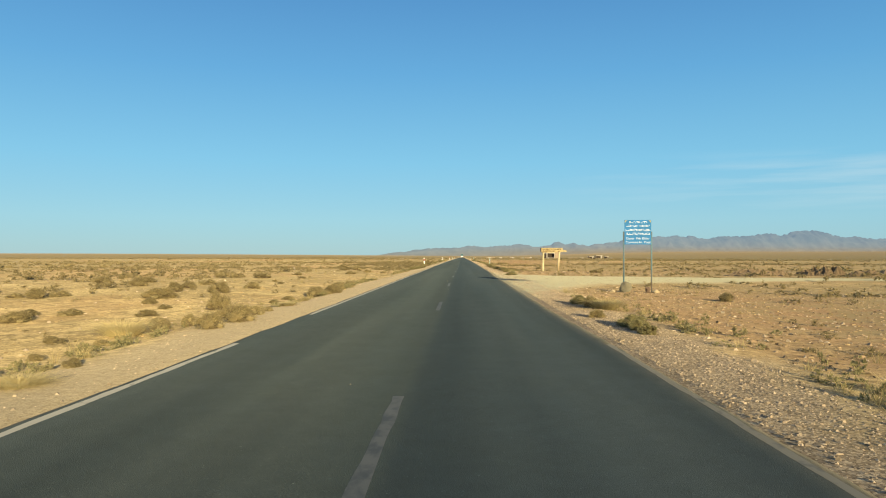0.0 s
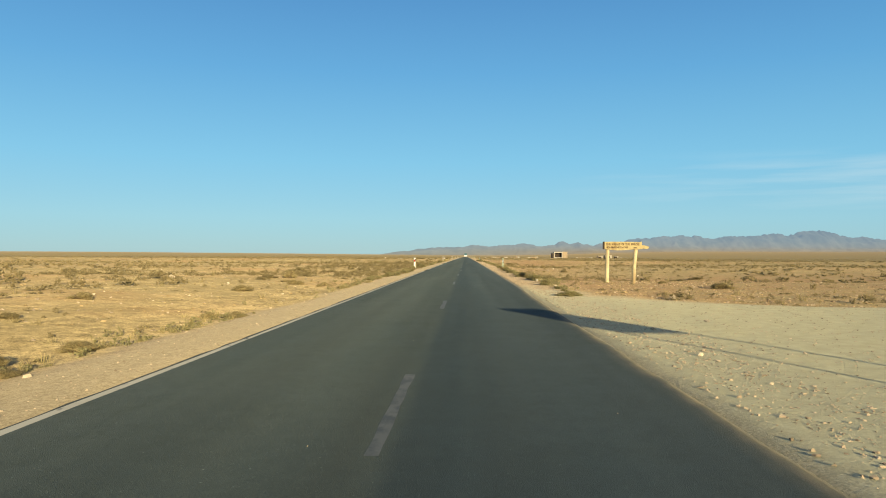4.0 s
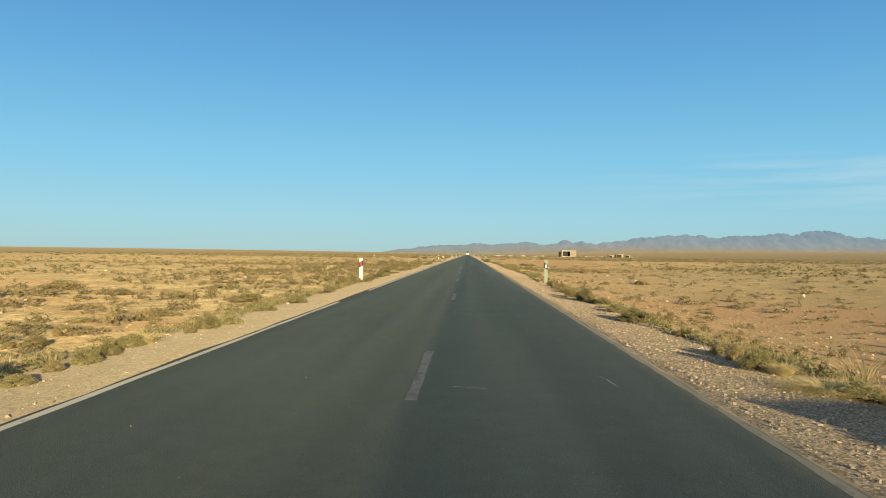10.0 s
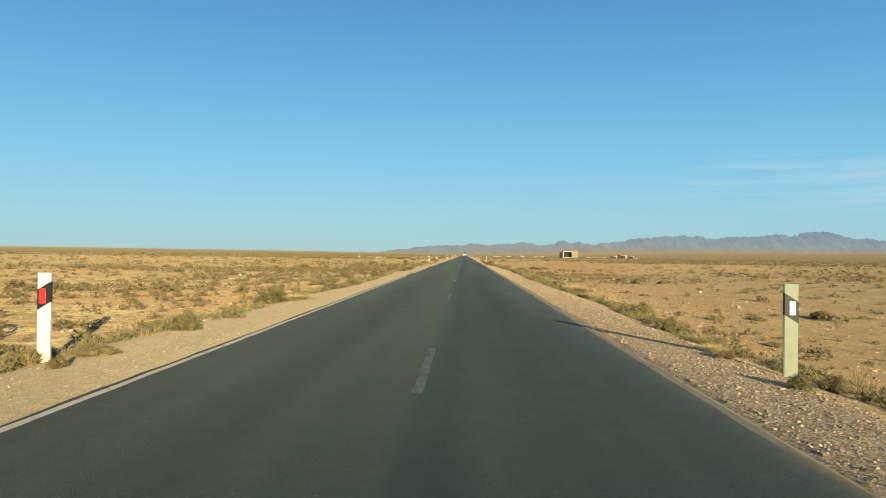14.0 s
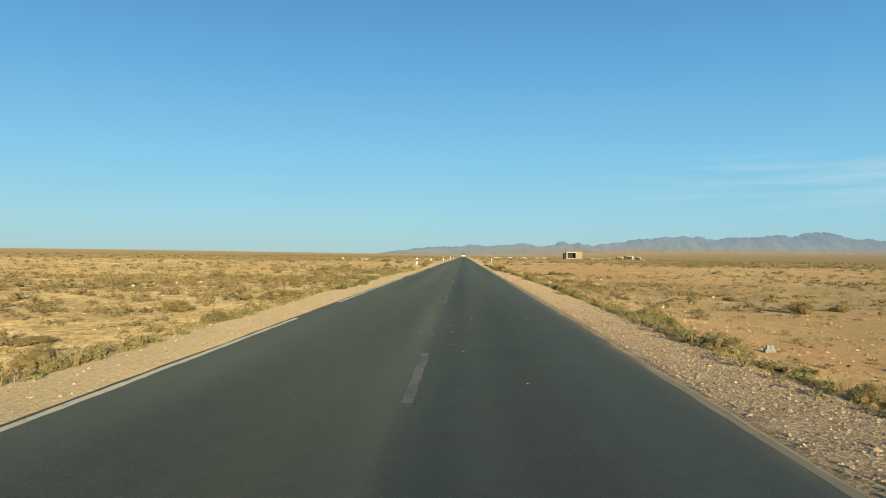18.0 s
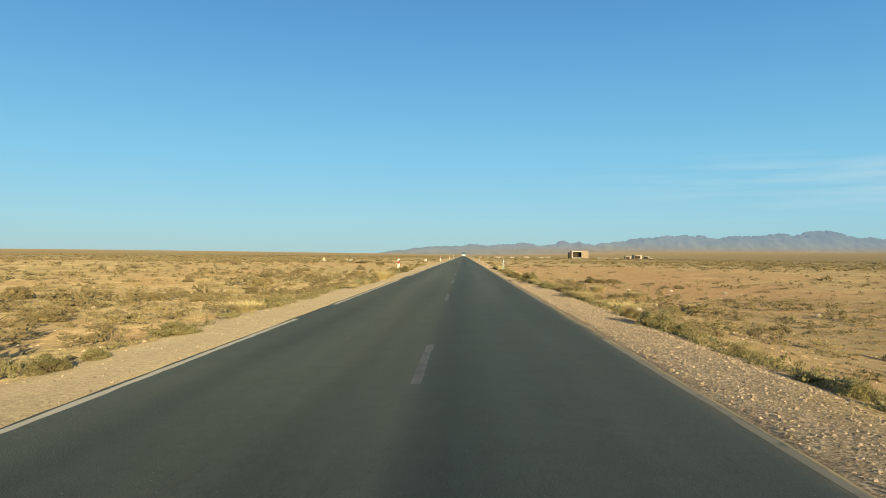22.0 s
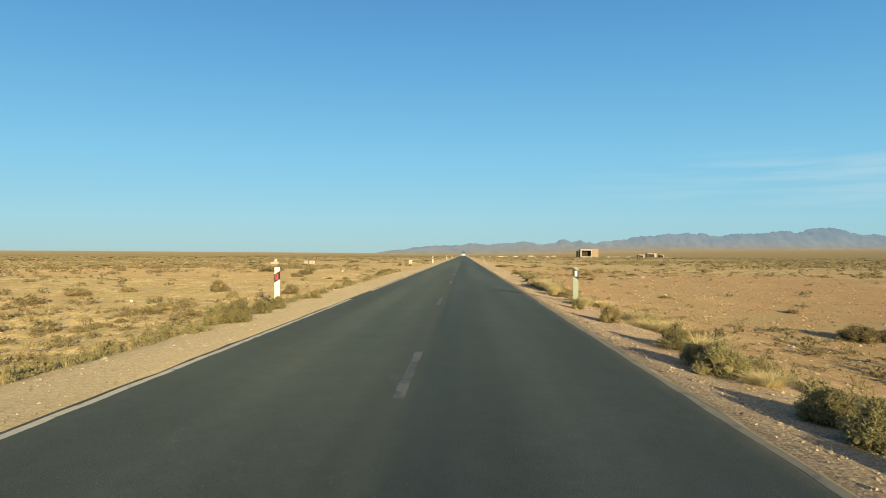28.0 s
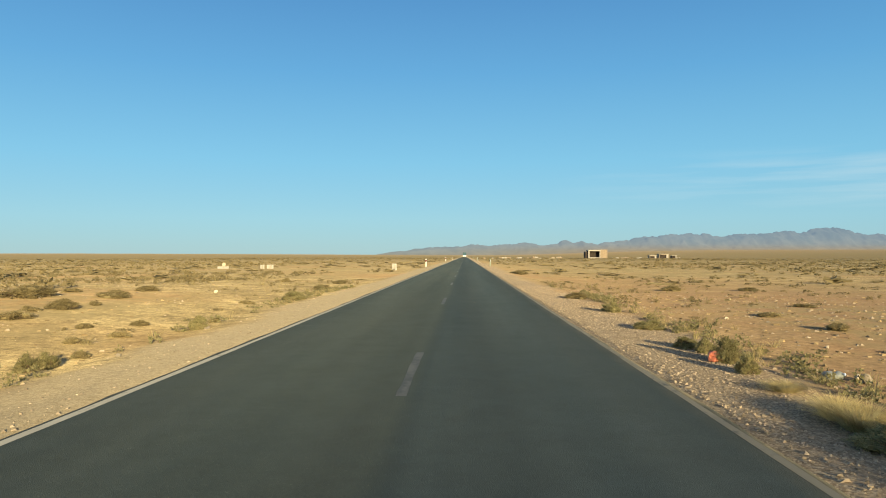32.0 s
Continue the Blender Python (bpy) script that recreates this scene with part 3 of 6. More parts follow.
quads = np.stack([idx[:-1, :-1], idx[:-1, 1:], idx[1:, 1:], idx[1:, :-1]], -1).reshape(-1, 4)
tris = np.concatenate([quads[:, [0, 1, 2]], quads[:, [0, 2, 3]]])
road = array_object("road", allv.reshape(-1, 3), tris, ASPHALT, smooth=True)
tagged(road, "straight narrow dark asphalt road with dusty crumbling edges", "road", kind="structure")
dust = np.concatenate([np.ones((ky, 1)), np.repeat(np.where(road_u > 0, np.clip((road_u - 0.93) / 0.06, 0, 1) ** 1.5, 0.7 * np.clip((-road_u - 0.975) / 0.025, 0, 1) ** 3)[None], ky, 0), np.ones((ky, 1))], 1)
at = road.data.attributes.new("dust", "FLOAT", "POINT")
at.data.foreach_set("value", dust.astype(np.float32).ravel())


def stripe(name, x, width, y0, y1, material, label, seed):
    """A painted strip with ragged edges, a film of paint on the road."""
    n = max(4, int((y1 - y0) / 0.25))
    if y1 - y0 > 60:
        n = int((y1 - y0) / 1.0)
    yy = np.linspace(y0, y1, n + 1)
    a = x - width / 2 + 0.012 * bumps(yy, yy * 0 + x, 0.3, seed)
    b = x + width / 2 + 0.012 * bumps(yy, yy * 0 + x, 0.3, seed + 1)
    z = road_z(yy) + 0.0008
    v = np.stack([np.stack([a, yy, z], -1), np.stack([b, yy, z], -1)], 1).reshape(-1, 3)
    i = np.arange(n) * 2
    t = np.concatenate([np.stack([i, i + 1, i + 3], -1), np.stack([i, i + 3, i + 2], -1)])
    ob = array_object(name, v, t, material, road)
    return tagged(ob, label)


DASHES = [3.4, 16.7, 30.0, 42.4, 56.6, 70.0, 83.3, 96.6, 109.8, 122.2, 134.8, 148.0, 161.0, 173.4, 187.2, 199.3, 213.0]
for k, y0 in enumerate(DASHES + [226.0 + 13.0 * j for j in range(24)]):
    stripe("centre_dash", float(np.interp(y0, (30, 56, 70, 83, 97, 110, 155, 187), (0.0, 0.06, 0.11, 0.2, 0.11, 0.09, 0.08, 0.0))) - (0.07 if k == 15 else 0.0), 0.105, y0, y0 + 3.1, LINE_WORN, "faded grey-white centre dash", 50 + k)
for k, (a, b) in enumerate(((-20, 10.3), (15.4, 82), (87.5, 130.0), (134.8, 154.8), (158.9, 177.3), (183.3, 201.5), (206.2, 560))):
    stripe("left_edge_line", -2.745, 0.088, a, b, LINE_WHITE, "thin worn white edge line", 80 + 2 * k)
for k, (a, b) in enumerate(((-20, 10.4), (52, 92), (95, 124.5), (135, 152), (160, 200.6), (208, 560))):
    stripe("right_edge_line", 2.745, 0.07, a, b, LINE_DUSTY, "dust-covered worn edge line", 120 + 2 * k)


def crack(x0, y0, x1, y1, seed, name="crack", material=TAR, label="thin dark crack in the asphalt", wide=1.0):
    """A thin meandering crack filled with dark tar, or a pale scrape."""
    ln0 = math.hypot(x1 - x0, y1 - y0)
    n = max(6, int(ln0 / 0.06))
    u = np.linspace(0, 1, n + 1)
    wob = 0.05 * bumps(u * ln0 * 0.8, u * 0, 1.0, seed) + 0.035 * bumps(u * ln0 * 3, u * 0, 1.0, seed + 1) + 0.02 * bumps(u * ln0 * 9, u * 0, 1.0, seed + 3)
    dx, dy = x1 - x0, y1 - y0
    ln = math.hypot(dx, dy)
    px, py = -dy / ln, dx / ln
    cx, cy = x0 + dx * u + px * wob, y0 + dy * u + py * wob
    w = 0.0012 * wide + 0.0035 * wide * np.clip(bumps(u * ln0 * 2, u * 0, 1.0, seed + 2), 0, 1)
    a = np.stack([cx - px * w, cy - py * w, road_z(cy) + 0.002], -1)
    c = np.stack([cx + px * w, cy + py * w, road_z(cy) + 0.002], -1)
    v = np.stack([a, c], 1).reshape(-1, 3)
    i = np.arange(n) * 2
    t = np.concatenate([np.stack([i, i + 1, i + 3], -1), np.stack([i, i + 3, i + 2], -1)])
    return tagged(array_object(name, v, t, material, road), label)


for k, c in enumerate(((-0.7, 169, 0.3, 169.3), (-1.3, 170.8, -0.4, 170.7), (0.1, 151, 1.6, 151.4))):
    crack(*c, 700 + 3 * k)
SCRAPES = ((-0.62, 161.85, -0.25, 161.9), (0.15, 161.9, 0.48, 161.87), (0.62, 161.86, 0.98, 161.84), (-0.72, 160.9, -0.3, 160.86), (-0.5, 163.2, -0.1, 163.15), (-0.4, 162.6, 0.0, 162.7), (-0.9, 162.2, -0.7, 162.0),
           (1.57, 21.3, 1.62, 20.8), (1.62, 204.9, 1.70, 204.2), (1.51, 198.9, 1.60, 198.4), (1.98, 131.2, 1.84, 129.9), (1.9, 71.6, 2.05, 70.8), (0.45, 70.7, 0.8, 70.62))
for k, c in enumerate(SCRAPES):
    crack(*c, 760 + 3 * k, "scrape", SCRAPED, "pale scrape on the asphalt", 2.2 if k < 7 else 1.0)


# ================= mountains on the horizon =================
def ridge(name, y, depth, crests, teeth, label):
    """A range as a height field: a crest that runs from summit to saddle, with gullied flanks."""
    cx, ch = np.array(crests, float).T
    gx = np.arange(cx[0], cx[-1], 6.0)
    gv = np.linspace(-1, 1, 25)
    X, V = np.meshgrid(gx, gv)
    soft = [np.interp(X + d, cx, ch) for d in (-24, -12, 0, 12, 24)]
    crest = sum(soft) / 5
    crest = crest + teeth * (0.5 * bumps(X, V * 3, 60, 61) + 0.35 * bumps(X, V * 3, 28, 62) + 0.25 * bumps(X, V * 3, 13, 63)) * np.clip(crest / 60, 0.2, 1.4)
    gully = 0.22 * bumps(X + 90 * V, V * 160, 70, 64) + 0.12 * bumps(X - 50 * V, V * 200, 33, 65)
    Z = crest * np.clip(1 - np.abs(V) ** 1.25 + gully * (1 - np.abs(V)) * np.abs(V) * 3.2, 0, 1.0) - 2.0
    Y = y + V * depth + 40 * bumps(X, V, 150, 66)
    n, m = len(gx), len(gv)
    i = np.arange(n * m).reshape(m, n)
    q = np.stack([i[:-1, :-1], i[:-1, 1:], i[1:, 1:], i[1:, :-1]], -1).reshape(-1, 4)
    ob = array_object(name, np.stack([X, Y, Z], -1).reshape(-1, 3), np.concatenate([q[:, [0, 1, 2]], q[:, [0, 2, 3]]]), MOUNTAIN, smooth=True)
    return tagged(ob, label, "mountains", kind="structure")


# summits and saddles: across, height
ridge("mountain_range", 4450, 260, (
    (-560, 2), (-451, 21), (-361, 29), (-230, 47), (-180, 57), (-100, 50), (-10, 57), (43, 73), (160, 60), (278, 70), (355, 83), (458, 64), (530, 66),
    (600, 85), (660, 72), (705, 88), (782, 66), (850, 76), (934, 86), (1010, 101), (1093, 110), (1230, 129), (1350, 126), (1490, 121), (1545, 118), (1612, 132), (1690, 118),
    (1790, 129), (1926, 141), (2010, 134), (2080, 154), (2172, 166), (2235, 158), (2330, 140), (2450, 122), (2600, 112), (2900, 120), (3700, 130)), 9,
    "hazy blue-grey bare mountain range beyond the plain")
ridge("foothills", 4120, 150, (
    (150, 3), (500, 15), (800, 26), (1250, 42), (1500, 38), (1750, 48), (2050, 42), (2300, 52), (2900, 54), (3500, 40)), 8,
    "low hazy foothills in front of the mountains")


# ================= vegetation =================
def leaf_cloud(n, seed, leaf=0.12, thin=0.32, upright=0.5, hollow=0.45, spread=1.0, simple=False):
    """Leaves (two triangles each) of a dome one metre wide and one high."""
    r = np.random.RandomState(seed)
    a = r.uniform(0, 2 * np.pi, n)
    el = np.arcsin(r.uniform(0.02, 1, n))
    rad = 0.5 * (hollow + (1 - hollow) * r.uniform(0, 1, n) ** 0.6)
    lump = 1 + 0.28 * np.sin(3 * a + seed) * np.cos(2.3 * el * 2 + seed) + 0.15 * np.sin(7 * a + 2 * seed)
    rad = rad * lump * spread
    d = np.stack([np.cos(a) * np.cos(el), np.sin(a) * np.cos(el), np.sin(el)], -1)
    c = d * rad[:, None] * np.array([1, 1, 1.75])
    ax = d + np.array([0, 0, upright]) + r.normal(0, 0.45, (n, 3))
    ax /= np.linalg.norm(ax, axis=1)[:, None]
    side = np.cross(ax, r.normal(0, 1, (n, 3)))
    side /= np.linalg.norm(side, axis=1)[:, None] + 1e-6
    ln = leaf * r.uniform(0.6, 1.5, n)[:, None]
    w = ln * thin
    if simple:
        v = np.stack([c - ax * ln * 0.5 - side * w * 0.5, c - ax * ln * 0.5 + side * w * 0.5, c + ax * ln * 0.6], 1)
        v[..., 2] = np.maximum(v[..., 2], 0.01)
        return v.reshape(-1, 3), np.arange(n * 3).reshape(-1, 3)
    v = np.stack([c - ax * ln * 0.5, c + side * w * 0.5, c + ax * ln * 0.5, c - side * w * 0.5], 1)
    v[..., 2] = np.maximum(v[..., 2], 0.01)
    i = np.arange(n)[:, None] * 4
    t = np.concatenate([i + np.array([[0, 1, 2]]), i + np.array([[0, 2, 3]])])
    return v.reshape(-1, 3), t


def bush(n, lobes, seed, leaf, thin=0.5, core=1, fill=0.82):
    """A lumpy bush one metre wide and one high: a heap of rounded clumps of leaves, each round a dense core if any."""
    r = np.random.RandomState(seed)
    a = r.uniform(0, 2 * np.pi, lobes)
    rad = 0.36 * r.uniform(0, 1, lobes) ** 0.55
    size = r.uniform(0.12, 0.21, lobes) * (15 / max(lobes, 15)) ** 0.33
    up = (0.16 + 0.5 * (1 - (rad / 0.36) ** 2)) * r.uniform(0.6, 1.15, lobes)
    mid = np.stack([rad * np.cos(a), rad * np.sin(a), up], -1)
    k = r.randint(0, lobes, n)
    d = r.normal(0, 1, (n, 3))
    d[:, 2] = np.abs(d[:, 2]) * 0.9 + 0.1 * d[:, 2]
    d /= np.linalg.norm(d, axis=1)[:, None]
    c = mid[k] + d * (size[k] * r.uniform(0.5 if core else 0.1, 1.2, n))[:, None] * np.array([1, 1, 1.5])
    drop = r.uniform(0, 1, n) < 0.22
    c[drop, 2] *= r.uniform(0.05, 0.7, int(drop.sum()))
    ax = d + np.array([0, 0, 0.35]) + r.normal(0, 0.5, (n, 3))
    away = r.normal(0, 1, (n, 3))
    if not core:
        ax[:, 2] += 0.8
        away[:, 2] *= 0.4
    ax /= np.linalg.norm(ax, axis=1)[:, None]
    side = np.cross(ax, away)
    side /= np.linalg.norm(side, axis=1)[:, None] + 1e-6
    ln = leaf * r.uniform(0.55, 1.5, n)[:, None]
    w = ln * thin
    v = np.stack([c - ax * ln * 0.5 - side * w * 0.5, c - ax * ln * 0.5 + side * w * 0.5, c + ax * ln * 0.6], 1)
    v[..., 2] = np.maximum(v[..., 2], 0.01)
    if not core:
        return v.reshape(-1, 3), np.arange(n * 3).reshape(-1, 3)
    ov = np.array([(1, 0, 0), (0, 1, 0), (-1, 0, 0), (0, -1, 0), (0, 0, 1), (0, 0, -1)], float)
    ot = np.array([(0, 1, 4), (1, 2, 4), (2, 3, 4), (3, 0, 4), (1, 0, 5), (2, 1, 5), (3, 2, 5), (0, 3, 5)])
    for _ in range(core - 1):
        k = len(ov)
        mids = np.concatenate([(ov[ot[:, i]] + ov[ot[:, (i + 1) % 3]]) / 2 for i in range(3)])
        ov = np.concatenate([ov, mids / np.linalg.norm(mids, axis=1)[:, None]])
        i = np.arange(len(ot))
        a, b, d = k + i, k + len(ot) + i, k + 2 * len(ot) + i
        ot = np.concatenate([np.stack([ot[:, 0], a, d], -1), np.stack([a, ot[:, 1], b], -1), np.stack([d, b, ot[:, 2]], -1), np.stack([a, b, d], -1)])
    body = mid[:, None] + ov[None] * (size * fill)[:, None, None] * np.array([1, 1, 1.45]) * r.uniform(0.85, 1.15, (lobes, len(ov), 1))
    body[..., 2] = np.maximum(body[..., 2], 0.0)
    tri = ot[None] + (np.arange(lobes) * len(ov))[:, None, None] + n * 3
    return np.concatenate([v.reshape(-1, 3), body.reshape(-1, 3)]), np.concatenate([np.arange(n * 3).reshape(-1, 3), tri.reshape(-1, 3)])


def blade_tuft(n, seed, lean=0.55, width=0.03):
    """Grass blades of a tuft one metre wide and one high, each bent once."""
    r = np.random.RandomState(seed)
    a = r.uniform(0, 2 * np.pi, n)
    base = np.stack([np.cos(a), np.sin(a), np.zeros(n)], -1) * (0.18 * r.uniform(0, 1, n) ** 0.5)[:, None]
    a2 = a + r.normal(0, 0.6, n)
    out = np.stack([np.cos(a2), np.sin(a2), np.zeros(n)], -1)
    h = r.uniform(0.45, 1.0, n)[:, None]
    ln = (lean * r.uniform(0.2, 1.0, n))[:, None]
    up = np.array([0, 0, 1.0])
    mid = base + out * ln * 0.35 + up * h * 0.6
    tip = base + out * ln + up * h
    s = np.stack([-np.sin(a2), np.cos(a2), np.zeros(n)], -1) * width
    v = np.stack([base - s, base + s, mid + s * 0.7, mid - s * 0.7, tip], 1)
    i = np.arange(n)[:, None] * 5
    t = np.concatenate([i + np.array([[0, 1, 2]]), i + np.array([[0, 2, 3]]), i + np.array([[3, 2, 4]])])
    return v.reshape(-1, 3), t


def twigs(n, seed):
    """Thin bent twigs that fork out from the root."""
    r = random.Random(seed)
    bm = bmesh.new()
    for _ in range(n):
        a, el = r.uniform(0, 6.283), math.asin(r.uniform(0.08, 0.95))
        d = Vector((math.cos(a) * math.cos(el), math.sin(a) * math.cos(el), math.sin(el) * 1.7))
        p0 = Vector((r.uniform(-.08, .08), r.uniform(-.08, .08), 0))
        p1 = p0 + d * 0.25 + Vector((r.uniform(-.06, .06), r.uniform(-.06, .06), 0.04))
        p2 = p0 + d * r.uniform(0.42, 0.56)
        b = tube([p0, p1, p2], [0.016, 0.010, 0.003], 3, cap=False)
        me = bpy.data.meshes.new("twig")
        b.to_mesh(me)
        b.free()
        bm.from_mesh(me)
        bpy.data.meshes.remove(me)
    return bm


def shrub_kind(kind, seed):
    """A shrub with stems and foliage, one metre wide and high, to be copied."""
    label = {"n": "low rounded olive-brown desert shrub with dry twigs",
             "g": "low green desert shrub on the gravel verge",
             "s": "straw-yellow tuft of dry grass on the verge"}[kind]
    ob = thing("desert_shrub" if kind != "s" else "dry_grass_tuft", (0, 0, 0), label, "shrub" if kind != "s" else "grass", "roadside shrubs")
    if kind == "s":
        v, t = blade_tuft(1100, seed, 0.85, 0.0055)
        array_object("grass_clump", v, t, LEAF_STRAW, ob)
        v, t = leaf_cloud(1300, seed + 7, 0.035, 0.3, 1.0, 0.25, 0.85)
        tagged(array_object("seed_haze", v, t, LEAF_STRAW, ob), kind="stuff")
    else:
        v, t = bush(7000, 24 if kind == "n" else 30, seed, 0.039 if kind == "n" else 0.044, 0.45, 2, 0.6)
        array_object("foliage", v, t, LEAF_GREEN if kind == "g" else LEAF_OLIVE, ob)
        part("branchwork", twigs(34, seed), STEM, ob)
    return ob


SHRUBS_1 = (
    (-3.95, 7.06, 0.36, 0.12, 's'), (-4.15, 8.41, 0.22, 0.12, 'n'), (-5.61, 10.06, 0.22, 0.12, 'n'), (-5.47, 11.74, 0.35, 0.12, 'n'),
    (3.74, 11.94, 0.33, 0.18, 'g'), (-6.55, 12.10, 0.36, 0.13, 'n'), (3.71, 12.57, 0.30, 0.20, 'g'), (-4.08, 12.82, 0.49, 0.30, 'n'),
    (-5.74, 12.97, 0.60, 0.33, 's'), (3.79, 13.23, 0.59, 0.22, 'g'), (-5.56, 14.05, 0.48, 0.24, 'n'), (-4.05, 14.19, 0.74, 0.35, 'n'),
    (-4.99, 14.29, 0.36, 0.27, 'n'), (3.48, 15.12, 0.38, 0.19, 'n'), (-9.73, 15.94, 0.74, 0.27, 'n'), (-4.14, 15.96, 0.45, 0.22, 'n'),
    (-4.11, 16.89, 0.24, 0.12, 'n'), (-7.13, 16.96, 0.47, 0.18, 'n'), (-10.20, 17.26, 0.44, 0.18, 'n'), (-9.20, 17.29, 0.59, 0.15, 'n'),
)
SHRUBS_2 = (
    (4.18, 17.61, 0.67, 0.30, 's'), (3.92, 18.27, 0.45, 0.29, 'n'), (-5.96, 18.78, 0.62, 0.48, 'n'), (-4.10, 18.81, 0.38, 0.12, 's'),
    (-7.46, 18.84, 0.36, 0.12, 'n'), (3.80, 19.32, 0.49, 0.25, 'g'), (-8.40, 19.98, 0.39, 0.19, 'n'), (-4.24, 21.27, 0.38, 0.12, 'n'),
    (-5.17, 21.42, 0.29, 0.12, 'n'), (-12.60, 21.46, 0.64, 0.32, 'n'), (-8.84, 21.66, 0.89, 0.34, 'n'), (-13.48, 21.73, 0.55, 0.18, 'n'),
    (-12.28, 22.12, 0.56, 0.19, 'n'), (9.20, 23.07, 0.54, 0.27, 'n'), (-5.21, 23.22, 0.41, 0.15, 'n'), (-9.39, 24.21, 0.52, 0.34, 'n'),
    (-7.91, 24.42, 0.67, 0.39, 'n'), (-4.59, 24.93, 0.69, 0.36, 'n'), (-4.14, 25.56, 0.65, 0.31, 'n'), (-9.76, 26.28, 0.61, 0.24, 'n'),
)
SHRUBS_3 = (
    (-11.97, 26.88, 0.66, 0.30, 'n'), (-4.60, 27.04, 0.37, 0.14, 'n'), (-7.60, 27.18, 0.57, 0.28, 'n'), (-4.67, 27.40, 0.22, 0.12, 's'),
    (-4.35, 28.30, 0.35, 0.27, 'n'), (-9.81, 28.41, 0.71, 0.21, 'n'), (-4.75, 28.42, 0.36, 0.24, 'n'), (-5.49, 28.75, 0.25, 0.12, 's'),
    (-14.52, 29.14, 0.86, 0.31, 'n'), (-4.41, 29.41, 0.35, 0.13, 'n'), (-13.17, 30.12, 0.96, 0.27, 'n'), (-4.35, 30.88, 0.45, 0.14, 'n'),
    (-7.68, 31.75, 0.27, 0.12, 'n'), (-5.42, 33.28, 0.42, 0.15, 'n'), (-4.68, 33.37, 0.36, 0.12, 'n'), (-5.38, 34.03, 0.51, 0.20, 'n'),
    (-8.59, 34.21, 0.26, 0.12, 'n'), (-5.12, 35.74, 0.57, 0.16, 'n'), (-10.12, 37.45, 0.86, 0.27, 'n'), (-11.73, 38.26, 0.73, 0.24, 'n'),
)
SHRUBS_4 = (
    (-8.31, 38.89, 0.42, 0.13, 'n'), (-13.02, 39.24, 0.79, 0.32, 'n'), (-5.23, 41.20, 0.38, 0.14, 'n'), (-4.75, 41.56, 0.67, 0.14, 'n'),
    (-9.84, 44.23, 0.64, 0.21, 'n'), (3.98, 48.49, 0.77, 0.18, 'g'), (-7.48, 50.74, 0.81, 0.21, 'n'), (4.24, 51.54, 0.22, 0.12, 'g'),
    (4.20, 53.07, 0.22, 0.12, 'g'), (10.59, 53.17, 0.86, 0.24, 'n'), (-4.35, 54.00, 0.33, 0.15, 's'), (4.37, 54.21, 0.29, 0.12, 's'),
    (-4.33, 54.93, 0.25, 0.12, 'n'), (-4.28, 56.25, 0.28, 0.12, 'n'), (-5.90, 56.37, 0.28, 0.12, 'n'), (4.15, 56.70, 0.56, 0.25, 'g'),
    (-7.10, 57.09, 0.65, 0.23, 'n'), (-5.84, 57.27, 0.31, 0.18, 'n'), (-5.02, 58.02, 0.22, 0.12, 'g'), (9.96, 59.20, 0.51, 0.13, 'n'),
)
SHRUBS_5 = (
    (-8.14, 59.25, 0.53, 0.12, 'n'), (4.35, 59.28, 0.38, 0.15, 'n'), (-4.14, 59.55, 0.30, 0.12, 's'), (-9.89, 61.35, 0.61, 0.12, 'n'),
    (4.34, 61.54, 0.26, 0.15, 's'), (-4.50, 61.56, 0.28, 0.15, 'n'), (4.28, 62.29, 0.50, 0.31, 'g'), (-9.83, 62.55, 0.88, 0.22, 'n'),
    (4.24, 63.04, 0.50, 0.32, 'g'), (-8.89, 63.15, 0.68, 0.38, 'n'), (-4.63, 63.36, 0.54, 0.21, 'g'), (4.22, 63.79, 0.30, 0.17, 'g'),
    (4.13, 64.42, 0.37, 0.21, 'g'), (4.27, 65.71, 0.30, 0.12, 'n'), (-6.47, 65.73, 0.35, 0.12, 'n'), (-9.61, 65.85, 0.44, 0.19, 'n'),
    (-4.55, 66.57, 0.45, 0.12, 'n'), (4.22, 66.94, 0.40, 0.23, 'n'), (-9.23, 68.22, 0.78, 0.15, 'n'), (4.06, 68.38, 0.82, 0.26, 'g'),
)
SHRUBS_6 = (
    (-4.33, 70.56, 0.64, 0.30, 'g'), (-3.81, 70.59, 0.32, 0.12, 'g'), (4.37, 70.71, 0.48, 0.15, 'g'), (4.14, 70.86, 0.42, 0.12, 's'),
    (-3.94, 71.40, 0.22, 0.12, 'n'), (4.12, 71.82, 0.22, 0.17, 's'), (-3.87, 71.94, 0.34, 0.17, 'g'), (3.98, 72.15, 0.41, 0.25, 'g'),
    (-3.95, 72.57, 0.30, 0.19, 'g'), (4.00, 72.84, 0.24, 0.20, 'n'), (3.95, 73.38, 0.22, 0.12, 'g'), (-4.15, 73.53, 0.41, 0.19, 'g'),
    (-4.11, 73.98, 0.26, 0.15, 's'), (-6.14, 74.01, 0.26, 0.12, 'n'), (-5.95, 74.28, 0.35, 0.16, 'n'), (-3.89, 75.09, 0.22, 0.12, 'n'),
    (-4.80, 75.57, 0.30, 0.12, 'n'), (4.16, 75.57, 0.38, 0.13, 'n'), (-6.35, 75.75, 0.40, 0.20, 'n'), (-3.85, 75.78, 0.41, 0.25, 'g'),
)
